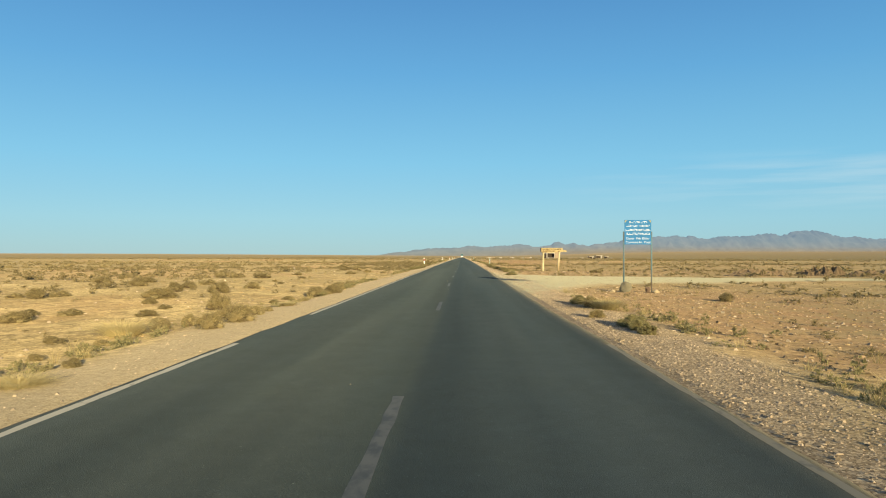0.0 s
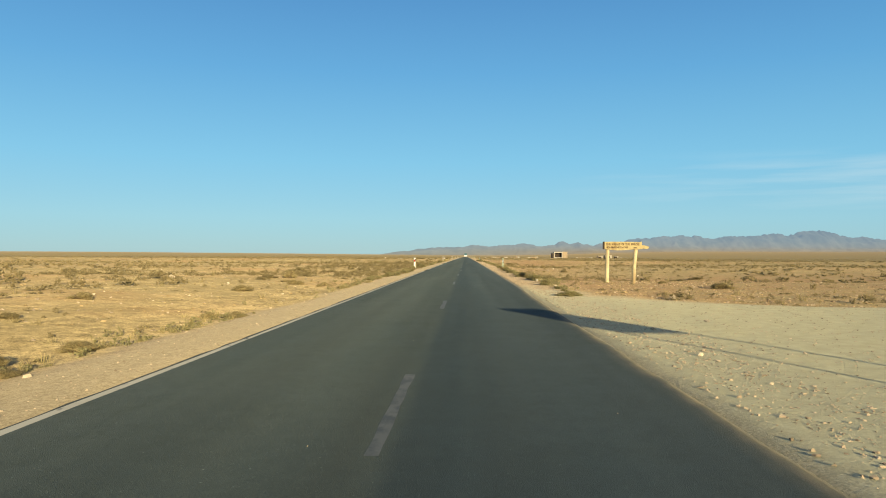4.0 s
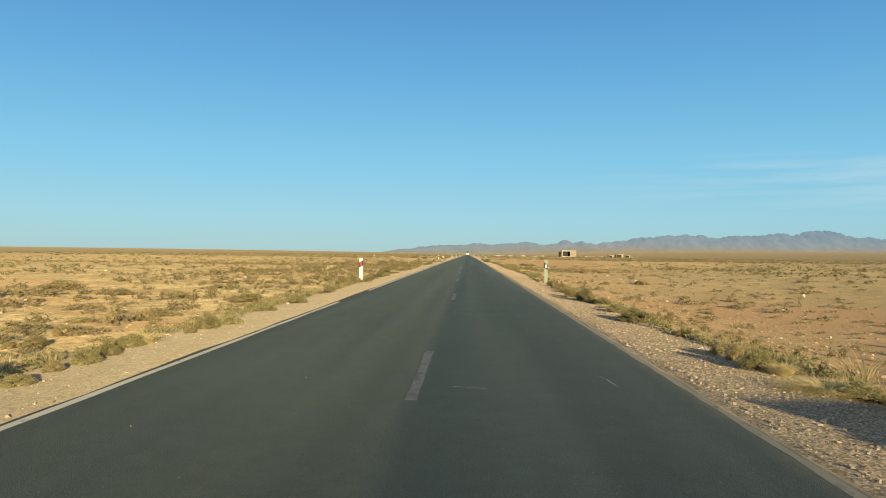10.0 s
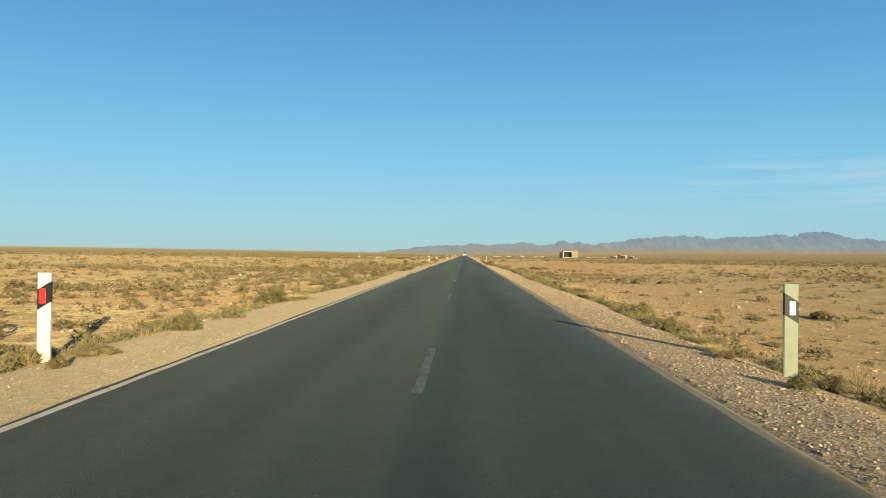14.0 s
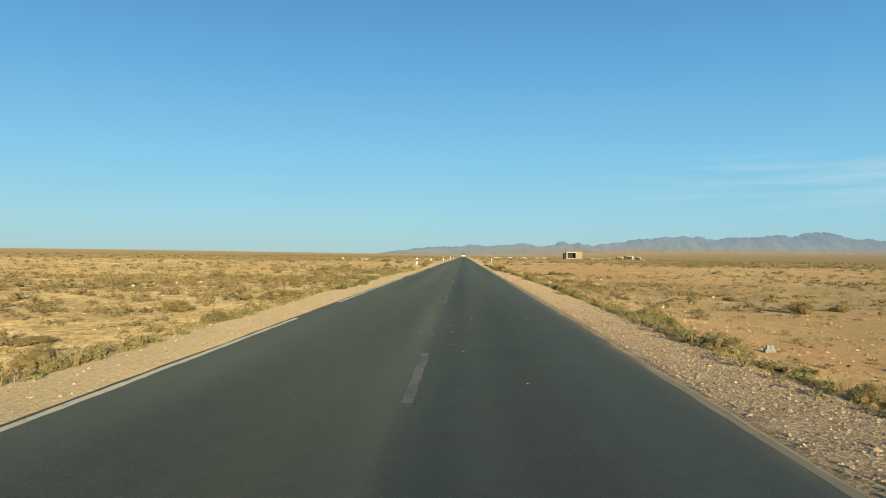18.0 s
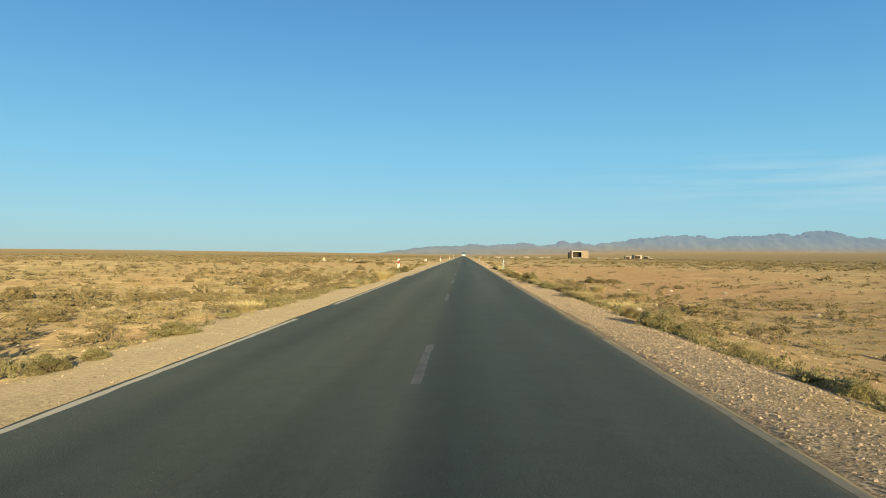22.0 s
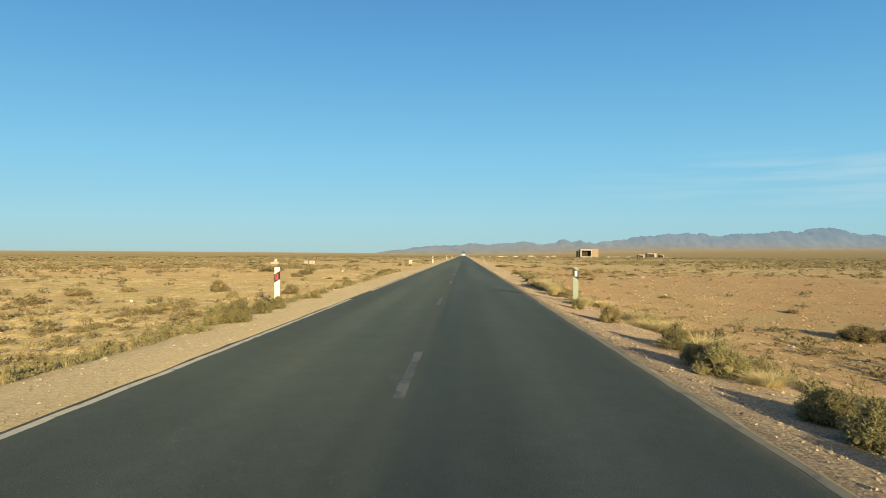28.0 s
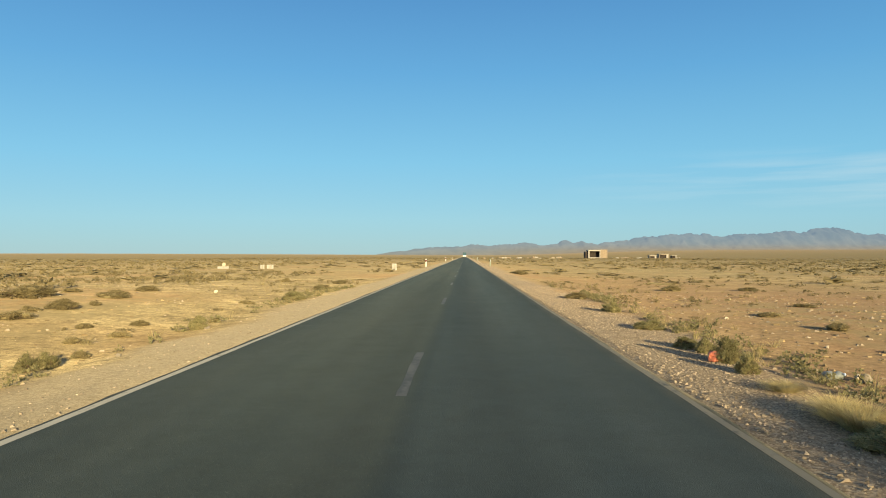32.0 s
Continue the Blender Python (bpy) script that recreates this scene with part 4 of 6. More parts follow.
SHRUBS_7 = (
    (-3.69, 76.53, 0.38, 0.16, 'g'), (3.97, 77.91, 0.69, 0.23, 'g'), (-7.45, 78.18, 0.61, 0.12, 'n'), (-6.39, 78.75, 0.44, 0.22, 'n'),
    (-3.90, 79.53, 0.40, 0.15, 'g'), (-4.31, 79.77, 0.41, 0.20, 'g'), (-6.43, 80.04, 0.62, 0.12, 'n'), (4.03, 80.18, 0.44, 0.20, 'g'),
    (4.36, 81.20, 0.24, 0.14, 'g'), (4.04, 81.38, 0.24, 0.12, 's'), (-3.83, 82.05, 0.46, 0.17, 'g'), (4.20, 82.49, 0.46, 0.23, 'g'),
    (4.06, 83.00, 0.29, 0.15, 'g'), (3.97, 83.33, 0.30, 0.23, 'g'), (3.96, 84.05, 0.49, 0.36, 'g'), (-6.00, 84.66, 1.06, 0.26, 'n'),
    (3.80, 85.58, 0.38, 0.25, 'n'), (-4.02, 87.36, 0.50, 0.20, 'n'), (-9.33, 87.66, 0.81, 0.20, 'n'), (-11.40, 87.84, 0.81, 0.20, 'n'),
)
SHRUBS_8 = (
    (3.97, 88.10, 0.46, 0.19, 'g'), (19.57, 88.72, 0.92, 0.28, 'n'), (3.91, 89.37, 0.22, 0.13, 'g'), (3.98, 89.64, 0.23, 0.12, 'g'),
    (-14.83, 89.88, 1.50, 0.39, 'n'), (3.93, 90.72, 0.31, 0.14, 'n'), (10.10, 92.09, 0.59, 0.15, 'n'), (4.06, 92.76, 0.45, 0.25, 'n'),
    (4.45, 92.82, 0.40, 0.25, 'g'), (22.48, 93.25, 1.26, 0.25, 'n'), (-4.91, 94.48, 0.35, 0.30, 'n'), (4.46, 95.01, 0.43, 0.19, 'g'),
    (-5.13, 95.23, 0.23, 0.19, 'n'), (-4.79, 95.26, 0.35, 0.38, 'g'), (-4.62, 95.53, 0.36, 0.40, 'g'), (-4.28, 96.01, 0.33, 0.12, 'n'),
    (-3.97, 96.07, 0.38, 0.13, 'n'), (3.93, 97.29, 0.22, 0.15, 'g'), (-4.09, 97.96, 0.22, 0.15, 'n'), (4.67, 98.07, 0.31, 0.20, 'n'),
)
SHRUBS_9 = (
    (-4.85, 98.71, 0.37, 0.21, 'n'), (-4.18, 98.95, 0.54, 0.16, 'n'), (-5.83, 99.28, 0.33, 0.19, 'n'), (3.95, 99.36, 0.23, 0.12, 'n'),
    (-6.59, 99.97, 0.35, 0.23, 'n'), (4.13, 100.29, 0.23, 0.12, 's'), (-7.43, 100.84, 0.50, 0.31, 'n'), (-9.09, 101.23, 0.45, 0.12, 'n'),
    (4.40, 101.67, 0.41, 0.18, 's'), (-4.15, 101.80, 0.46, 0.30, 'g'), (-4.82, 102.19, 0.41, 0.20, 'g'), (4.48, 102.57, 0.25, 0.13, 'g'),
    (-6.93, 103.03, 0.50, 0.14, 'n'), (4.37, 103.32, 0.50, 0.28, 'g'), (-4.09, 104.17, 0.46, 0.19, 'g'), (-11.10, 105.70, 0.74, 0.12, 'n'),
    (4.85, 105.84, 0.41, 0.17, 'g'), (7.40, 105.87, 0.41, 0.12, 'n'), (4.94, 107.70, 0.71, 0.39, 'g'), (-4.30, 109.72, 0.60, 0.20, 's'),
)
SHRUBS_10 = (
    (-4.83, 109.81, 0.90, 0.40, 'g'), (5.06, 110.04, 0.37, 0.18, 'g'), (5.10, 112.26, 0.41, 0.21, 's'), (4.59, 113.50, 0.31, 0.15, 'g'),
    (10.34, 113.94, 0.68, 0.12, 'n'), (4.72, 114.16, 0.25, 0.21, 's'), (4.71, 114.70, 0.49, 0.16, 'g'), (12.96, 114.90, 0.71, 0.29, 'n'),
    (4.97, 116.50, 0.49, 0.27, 'n'), (-4.42, 116.59, 0.77, 0.23, 'n'), (-4.08, 116.91, 0.22, 0.12, 'n'), (-4.16, 117.39, 0.22, 0.12, 'g'),
    (4.95, 117.52, 0.48, 0.24, 'g'), (-4.11, 118.05, 0.35, 0.12, 'n'), (-4.11, 119.55, 0.54, 0.21, 'g'), (-4.72, 119.73, 0.46, 0.19, 'g'),
    (4.98, 120.22, 0.67, 0.26, 's'), (-4.23, 120.99, 0.38, 0.14, 'n'), (4.75, 121.51, 0.74, 0.33, 'n'), (-4.22, 122.07, 0.42, 0.13, 'g'),
)
SHRUBS_11 = (
    (-6.53, 123.00, 0.50, 0.14, 'n'), (4.54, 123.04, 0.38, 0.21, 'n'), (4.59, 123.94, 0.22, 0.15, 's'), (-4.09, 124.11, 0.36, 0.12, 'g'),
    (4.65, 124.57, 0.32, 0.16, 'g'), (-4.95, 124.95, 0.51, 0.22, 'n'), (-6.16, 125.01, 0.77, 0.16, 'n'), (4.44, 125.02, 0.29, 0.15, 's'),
    (9.47, 125.23, 0.61, 0.12, 'n'), (-8.50, 125.58, 0.47, 0.20, 'n'), (4.49, 126.70, 0.63, 0.26, 'g'), (-4.32, 126.84, 0.36, 0.12, 'n'),
    (-6.45, 127.38, 0.67, 0.15, 'n'), (4.53, 127.84, 0.26, 0.12, 'g'), (-9.85, 128.25, 0.47, 0.12, 'n'), (-9.71, 129.21, 0.66, 0.15, 'n'),
    (4.56, 129.64, 0.44, 0.26, 'g'), (-4.51, 130.41, 0.61, 0.22, 'g'), (4.76, 132.07, 0.87, 0.30, 'g'), (4.61, 132.86, 0.27, 0.19, 's'),
)
SHRUBS_12 = (
    (4.50, 133.10, 0.35, 0.16, 'n'), (4.35, 133.49, 0.22, 0.12, 'g'), (4.41, 134.00, 0.26, 0.12, 'n'), (-12.26, 134.10, 0.51, 0.26, 'n'),
    (-6.91, 134.34, 0.83, 0.31, 'n'), (4.51, 135.14, 0.30, 0.12, 's'), (4.55, 135.86, 0.49, 0.14, 's'), (-5.26, 138.66, 1.47, 0.31, 'n'),
    (4.27, 138.74, 0.35, 0.14, 'g'), (4.29, 140.15, 0.77, 0.27, 'g'), (4.30, 141.88, 0.32, 0.16, 'g'), (-3.97, 142.45, 0.30, 0.21, 'g'),
    (4.52, 142.72, 0.24, 0.14, 'g'), (4.39, 142.99, 0.25, 0.12, 's'), (-4.03, 143.02, 0.29, 0.18, 'g'), (13.66, 143.56, 1.04, 0.45, 'n'),
    (4.49, 143.71, 0.41, 0.20, 'g'), (-3.94, 144.28, 0.45, 0.13, 'g'), (4.54, 144.76, 0.36, 0.23, 'g'), (-4.00, 145.15, 0.33, 0.12, 'g'),
)
SHRUBS_13 = (
    (15.88, 145.18, 0.79, 0.32, 'n'), (4.42, 145.21, 0.43, 0.24, 'g'), (-3.80, 146.47, 0.47, 0.21, 'g'), (-4.11, 146.53, 0.28, 0.12, 'n'),
    (4.49, 146.77, 0.25, 0.12, 'n'), (-6.88, 147.49, 0.46, 0.12, 'n'), (-6.09, 147.49, 0.31, 0.12, 'n'), (8.00, 148.39, 0.42, 0.12, 'n'),
    (4.66, 148.45, 0.42, 0.21, 'g'), (-5.61, 148.48, 0.33, 0.12, 'n'), (-4.12, 148.78, 0.45, 0.20, 'g'), (4.49, 149.08, 0.37, 0.13, 'g'),
    (-4.09, 149.74, 0.37, 0.15, 'g'), (-7.72, 150.22, 0.44, 0.18, 'n'), (4.55, 151.30, 0.31, 0.17, 'n'), (4.90, 151.66, 0.22, 0.20, 's'),
    (-7.46, 151.66, 0.34, 0.12, 'n'), (-4.25, 152.53, 0.73, 0.22, 'g'), (14.31, 152.69, 0.73, 0.22, 'n'), (4.49, 152.86, 0.24, 0.12, 's'),
)
SHRUBS_14 = (
    (8.58, 152.95, 0.48, 0.12, 'n'), (4.48, 153.67, 0.41, 0.23, 'g'), (5.53, 153.97, 0.32, 0.12, 's'), (4.26, 154.60, 0.68, 0.34, 'g'),
    (4.28, 156.70, 0.41, 0.24, 'n'), (-9.78, 158.17, 1.06, 0.24, 'n'), (-4.83, 158.47, 0.88, 0.24, 's'), (-4.34, 158.95, 0.60, 0.28, 'g'),
    (5.02, 161.32, 0.74, 0.28, 's'), (4.42, 161.84, 0.45, 0.15, 's'), (4.21, 162.47, 0.37, 0.14, 'g'), (4.21, 163.31, 0.46, 0.32, 's'),
    (10.12, 163.57, 0.63, 0.12, 'n'), (4.28, 164.15, 0.45, 0.35, 'g'), (4.10, 164.69, 0.37, 0.19, 'g'), (-16.60, 164.74, 1.37, 0.68, 'g'),
    (4.46, 167.24, 0.54, 0.30, 'g'), (4.33, 167.93, 0.50, 0.25, 'n'), (-3.82, 168.27, 0.29, 0.12, 's'), (-9.90, 168.58, 0.84, 0.28, 'n'),
)
SHRUBS_15 = (
    (4.02, 169.25, 0.70, 0.23, 'g'), (-4.02, 169.32, 0.33, 0.17, 's'), (-3.97, 169.86, 0.32, 0.29, 's'), (-3.93, 170.22, 0.30, 0.30, 'g'),
    (3.91, 170.65, 0.38, 0.19, 'g'), (-12.58, 170.77, 0.90, 0.30, 'n'), (-18.78, 170.86, 1.20, 0.60, 'n'), (-3.86, 171.15, 0.33, 0.25, 'g'),
    (4.24, 171.91, 0.43, 0.23, 'g'), (-3.81, 172.14, 0.27, 0.18, 's'), (3.99, 172.27, 0.28, 0.12, 'n'), (4.03, 172.93, 0.27, 0.13, 's'),
    (-4.08, 173.31, 0.30, 0.25, 's'), (-3.74, 173.37, 0.40, 0.13, 'g'), (3.81, 173.56, 0.24, 0.17, 'g'), (10.23, 173.63, 0.61, 0.25, 'n'),
    (11.37, 173.90, 0.52, 0.36, 's'), (3.76, 174.04, 0.40, 0.25, 's'), (-3.81, 174.99, 0.57, 0.20, 'n'), (3.92, 175.72, 0.53, 0.45, 'g'),
)
SHRUBS_16 = (
    (3.67, 176.08, 0.55, 0.46, 'g'), (-3.90, 176.58, 0.32, 0.29, 'g'), (-9.13, 176.64, 0.58, 0.19, 'n'), (-3.82, 177.87, 0.63, 0.49, 's'),
    (8.41, 178.66, 0.38, 0.23, 'n'), (-3.81, 178.95, 0.45, 0.26, 'g'), (-9.98, 178.98, 0.59, 0.15, 'n'), (3.68, 179.08, 0.47, 0.27, 'g'),
    (7.85, 179.44, 0.48, 0.12, 'n'), (-11.21, 179.70, 0.85, 0.39, 'n'), (-3.84, 181.86, 0.69, 0.43, 's'), (10.53, 182.44, 0.86, 0.43, 's'),
    (3.93, 184.23, 0.29, 0.12, 's'), (3.87, 184.65, 0.34, 0.34, 'n'), (-13.01, 184.68, 0.59, 0.12, 'n'), (3.66, 184.74, 0.31, 0.31, 'g'),
    (3.74, 186.05, 0.55, 0.36, 'g'), (-15.67, 186.42, 0.53, 0.16, 'n'), (3.78, 186.84, 0.51, 0.30, 'g'), (-4.51, 187.50, 0.33, 0.24, 'n'),
)
SHRUBS_17 = (
    (9.35, 187.60, 0.62, 0.50, 's'), (-13.23, 188.04, 1.24, 0.51, 'n'), (4.01, 188.61, 0.33, 0.17, 's'), (-11.32, 188.70, 0.81, 0.23, 'n'),
    (3.66, 189.11, 0.55, 0.38, 'g'), (3.69, 189.56, 0.28, 0.34, 'g'), (3.63, 189.86, 0.42, 0.32, 'n'), (9.92, 190.15, 0.41, 0.30, 'n'),
    (-13.34, 190.44, 0.74, 0.37, 'n'), (4.17, 191.48, 0.54, 0.27, 's'), (3.89, 191.72, 0.51, 0.34, 'g'), (-19.64, 191.88, 0.77, 0.32, 'n'),
    (-9.78, 192.18, 1.17, 0.33, 'n'), (-5.57, 192.79, 0.22, 0.12, 'n'), (-4.69, 192.91, 0.29, 0.23, 'g'), (-5.19, 193.33, 0.26, 0.19, 'g'),
    (-4.19, 193.36, 0.39, 0.15, 'g'), (-3.95, 194.86, 0.54, 0.47, 'g'), (-4.48, 195.16, 0.56, 0.43, 'g'), (3.75, 195.77, 0.52, 0.35, 'n'),
)
SHRUBS_18 = (
    (4.73, 195.77, 0.64, 0.26, 's'), (-4.09, 197.05, 0.47, 0.29, 'g'), (4.65, 197.39, 0.51, 0.29, 's'), (-8.69, 197.50, 0.54, 0.15, 'n'),
    (5.13, 198.02, 0.61, 0.27, 'g'), (-8.63, 198.28, 0.57, 0.13, 'n'), (-4.16, 198.40, 0.45, 0.32, 'g'), (-8.58, 199.33, 0.41, 0.12, 'n'),
    (11.90, 199.38, 0.91, 0.34, 'n'), (3.63, 199.43, 0.32, 0.26, 'g'), (11.10, 199.56, 1.04, 0.40, 'n'), (12.97, 200.10, 1.06, 0.35, 'n'),
    (-9.07, 201.01, 0.60, 0.23, 'n'), (4.12, 201.32, 0.32, 0.26, 's'), (3.87, 201.53, 0.22, 0.12, 's'), (4.71, 201.86, 0.42, 0.25, 's'),
    (-8.98, 201.88, 0.63, 0.24, 'n'), (-4.10, 202.54, 0.49, 0.25, 'n'), (-8.77, 202.63, 0.74, 0.25, 'n'), (4.12, 202.97, 0.29, 0.19, 's'),
)
SHRUBS_19 = (
    (4.31, 204.44, 0.39, 0.14, 'n'), (4.01, 204.89, 0.47, 0.18, 'n'), (12.04, 205.43, 0.47, 0.14, 'n'), (3.83, 205.73, 0.24, 0.33, 's'),
    (3.85, 206.03, 0.29, 0.32, 's'), (-8.06, 206.89, 0.50, 0.25, 'n'), (4.02, 207.14, 0.42, 0.15, 'g'), (4.01, 207.86, 0.33, 0.31, 's'),
    (-14.55, 207.88, 0.94, 0.31, 'n'), (-6.23, 208.39, 0.64, 0.37, 'n'), (4.03, 208.52, 0.41, 0.36, 's'), (4.84, 209.21, 0.22, 0.15, 'n'),
    (3.85, 209.24, 0.39, 0.44, 's'), (-13.28, 209.35, 0.66, 0.22, 'n'), (8.80, 209.36, 0.50, 0.12, 'n'), (-9.54, 209.65, 0.78, 0.50, 'n'),
    (3.90, 210.14, 0.43, 0.46, 's'), (-4.99, 211.09, 0.47, 0.24, 'n'), (3.79, 211.25, 0.66, 0.21, 'g'), (3.82, 211.66, 0.22, 0.21, 's'),
)
SHRUBS_20 = (
    (3.79, 211.87, 0.28, 0.25, 's'), (3.82, 212.26, 0.26, 0.21, 's'), (3.89, 213.43, 0.24, 0.12, 's'), (3.94, 214.51, 0.27, 0.23, 'g'),
    (-5.20, 215.35, 0.31, 0.23, 'g'), (4.03, 215.41, 0.35, 0.33, 'g'), (-5.07, 215.59, 0.36, 0.22, 'g'), (4.07, 216.31, 0.28, 0.22, 'g'),
    (-5.11, 216.49, 0.26, 0.12, 'n'), (3.95, 216.79, 0.40, 0.17, 'g'), (-6.03, 217.96, 0.40, 0.12, 'n'), (-5.77, 218.98, 0.38, 0.12, 'n'),
    (4.10, 219.58, 0.58, 0.18, 'g'), (7.68, 219.64, 0.44, 0.15, 'n'), (-6.91, 219.82, 0.35, 0.12, 'n'), (-4.75, 220.24, 0.42, 0.27, 'g'),
    (-6.14, 220.60, 0.37, 0.12, 'n'), (-8.95, 220.84, 0.75, 0.19, 'n'), (-4.95, 221.65, 0.26, 0.13, 'n'), (-9.41, 222.07, 0.40, 0.13, 'n'),
)
SHRUBS_21 = (
    (-9.04, 222.76, 0.70, 0.25, 'n'), (7.74, 222.76, 0.54, 0.12, 'n'), (4.22, 223.63, 0.47, 0.24, 'g'), (-8.83, 223.87, 0.30, 0.12, 'n'),
    (-11.78, 225.70, 1.49, 0.37, 'n'), (10.30, 226.48, 0.66, 0.12, 'n'), (-9.76, 226.60, 1.04, 0.22, 'n'), (-5.94, 227.17, 0.45, 0.13, 'n'),
    (-11.91, 228.19, 0.65, 0.14, 'n'), (4.25, 229.12, 0.75, 0.22, 'n'), (-10.08, 229.54, 0.69, 0.20, 'n'), (-5.16, 229.72, 0.80, 0.30, 'g'),
    (-5.65, 237.07, 0.79, 0.24, 'n'), (15.49, 243.61, 1.01, 0.20, 'n'), (11.59, 243.82, 1.02, 0.31, 'n'), (-9.05, 243.85, 0.48, 0.22, 'n'),
    (-6.26, 244.57, 0.81, 0.20, 'n'), (-14.62, 244.78, 0.66, 0.20, 'n'), (5.12, 264.46, 1.50, 0.32, 'n'),
)
ALL_SHRUBS = SHRUBS_1 + SHRUBS_2 + SHRUBS_3 + SHRUBS_4 + SHRUBS_5 + SHRUBS_6 + SHRUBS_7 + SHRUBS_8 + SHRUBS_9 + SHRUBS_10 + SHRUBS_11 + SHRUBS_12 + SHRUBS_13 + SHRUBS_14 + SHRUBS_15 + SHRUBS_16 + SHRUBS_17 + SHRUBS_18 + SHRUBS_19 + SHRUBS_20 + SHRUBS_21
rnd = random.Random(11)
PROTOS = {k: [shrub_kind(k, 100 + 10 * i + ord(k)) for i in range(4)] for k in "ngs"}
own_place = {}
for x, y, w, h, kind in ALL_SHRUBS:
    proto = rnd.choice(PROTOS[kind])
    m = Matrix.LocRotScale((x, y, float(ground_z(x, y)) - 0.02), Euler((0, 0, rnd.uniform(0, 6.28))), (w * (1.25 if kind != "s" else 1.9), w * rnd.uniform(1.1, 1.4) * (1.0 if kind != "s" else 1.3), h * (1.35 if kind != "s" else 1.1)))
    if proto in own_place:
        copy_thing(proto, m)
    own_place.setdefault(proto, m)
for proto, m in own_place.items():
    proto.matrix_basis = m


def scatter(name, protos, places, material, label, category, sink=0.015):
    """Many small plants or stones, joined into one mesh. places: x, y, width, height, turn."""
    vs, ts, base = [], [], 0
    places = np.asarray(places, float)
    pick = np.arange(len(places)) % len(protos)
    gz = ground_z(places[:, 0], places[:, 1])
    for k, (pv, pt) in enumerate(protos):
        sel = places[pick == k]
        z = gz[pick == k]
        c, s = np.cos(sel[:, 4])[:, None], np.sin(sel[:, 4])[:, None]
        x = (pv[None, :, 0] * c - pv[None, :, 1] * s) * sel[:, 2:3] + sel[:, 0:1]
        y = (pv[None, :, 0] * s + pv[None, :, 1] * c) * sel[:, 2:3] + sel[:, 1:2]
        zz = pv[None, :, 2] * sel[:, 3:4] + z[:, None] - sink
        vs.append(np.stack([x, y, zz], -1).reshape(-1, 3))
        ts.append((pt[None] + base + (np.arange(len(sel)) * len(pv))[:, None, None]).reshape(-1, 3))
        base += len(sel) * len(pv)
    ob = array_object(name, np.concatenate(vs), np.concatenate(ts), material, smooth=category == "scrub")
    return tagged(ob, label, category, kind="stuff")


def bare(x, y):
    """Stretches of open sand and stony ground with hardly a plant."""
    def patch(cx, cy, rx, ry):
        return np.exp(-((x - cx) / rx) ** 2 - ((y - cy) / ry) ** 2)
    return np.clip(patch(-9, 20, 5, 16) + patch(-8, 46, 4, 8) + patch(-10, 64, 6, 9) + patch(-9, 220, 8, 20) + patch(9, 20, 7, 10) + patch(10, 58, 7, 9) + patch(12, 214, 11, 20) + patch(12, 128, 6, 14), 0, 1)


def field(n, x0, x1, y0, y1, seed, w, h, thresh=-0.2, gap=5.2, patch=26):
    """Random places on both sides of the road, thinned out by bare patches and the track."""
    r = np.random.RandomState(seed)
    x = r.uniform(x0, x1, n) * r.choice([-1, 1], n)
    y = r.uniform(y0, y1, n)
    keep = (r.uniform(0, 1, n) > 0.93 * bare(x, y)) & (bumps(x, y, patch, 23) + 0.5 * bumps(x, y, 9, 24) + r.uniform(-0.5, 0.5, n) > thresh) & (np.abs(x) > gap) & (track_mask(x, y) < 0.2)
    x, y = x[keep], y[keep]
    k = np.exp(r.normal(0, 0.35, len(x)))
    return np.stack([x, y, k * r.uniform(*w, len(x)), k * r.uniform(*h, len(x)), r.uniform(0, 6.28, len(x))], -1)


near = field(2600, 4.6, 10, -2, 250, 71, (0.14, 0.34), (0.07, 0.16), -0.6, 4.8)
tufts = field(2600, 4.6, 14, -2, 250, 70, (0.12, 0.3), (0.10, 0.22), -0.7, 4.8)
dense = field(5200, 4.9, 17, 56, 206, 77, (0.26, 0.8), (0.14, 0.34), -0.7, 4.9)
thin = np.random.RandomState(79).uniform(0, 1, len(dense))
dense = dense[thin < np.where(dense[:, 0] < 0, np.interp(dense[:, 1], (56, 66, 80, 122, 134, 158, 172, 206), (0.35, 0.4, 0.8, 0.8, 0.4, 0.4, 0.7, 0.7)), np.interp(dense[:, 1], (56, 80, 100, 110, 155, 170, 198, 206), (0.1, 0.12, 0.12, 0.08, 0.12, 0.45, 0.45, 0.08)))]
near = np.concatenate([near, dense])
scatter("low_scrub", [bush(104, 9, s, 0.13, 0.54, 0) for s in range(8)], near, LEAF_PLAIN, "low dry olive scrub dotted over the sandy plain", "scrub")
straw = field(900, 5, 24, 156, 204, 92, (0.3, 0.75), (0.14, 0.3), -0.9, 4.9)
scatter("dry_scrub", [bush(150, 9, s, 0.1, 0.4, 0) for s in range(80, 86)], straw, LEAF_DRY, "dry straw-brown scrub over the sandy plain", "scrub")
scatter("dry_grass", [blade_tuft(22, s, 0.8, 0.012) for s in range(6)], tufts, LEAF_DRY, "short straw-yellow grass tufts over the sandy plain", "grass")
beyond = field(5200, 11, 34, -2, 270, 76, (0.35, 0.95), (0.15, 0.36), -0.75)
right_side = (beyond[:, 0] > 0) & (beyond[:, 1] > 56) & (beyond[:, 1] < 245)
beyond = beyond[~right_side | (np.arange(len(beyond)) % 3 > np.where((beyond[:, 1] > 165) & (beyond[:, 1] < 202), -1, 0))]
beyond[(beyond[:, 0] > 0) & (beyond[:, 1] > 56), 2:4] *= 0.72
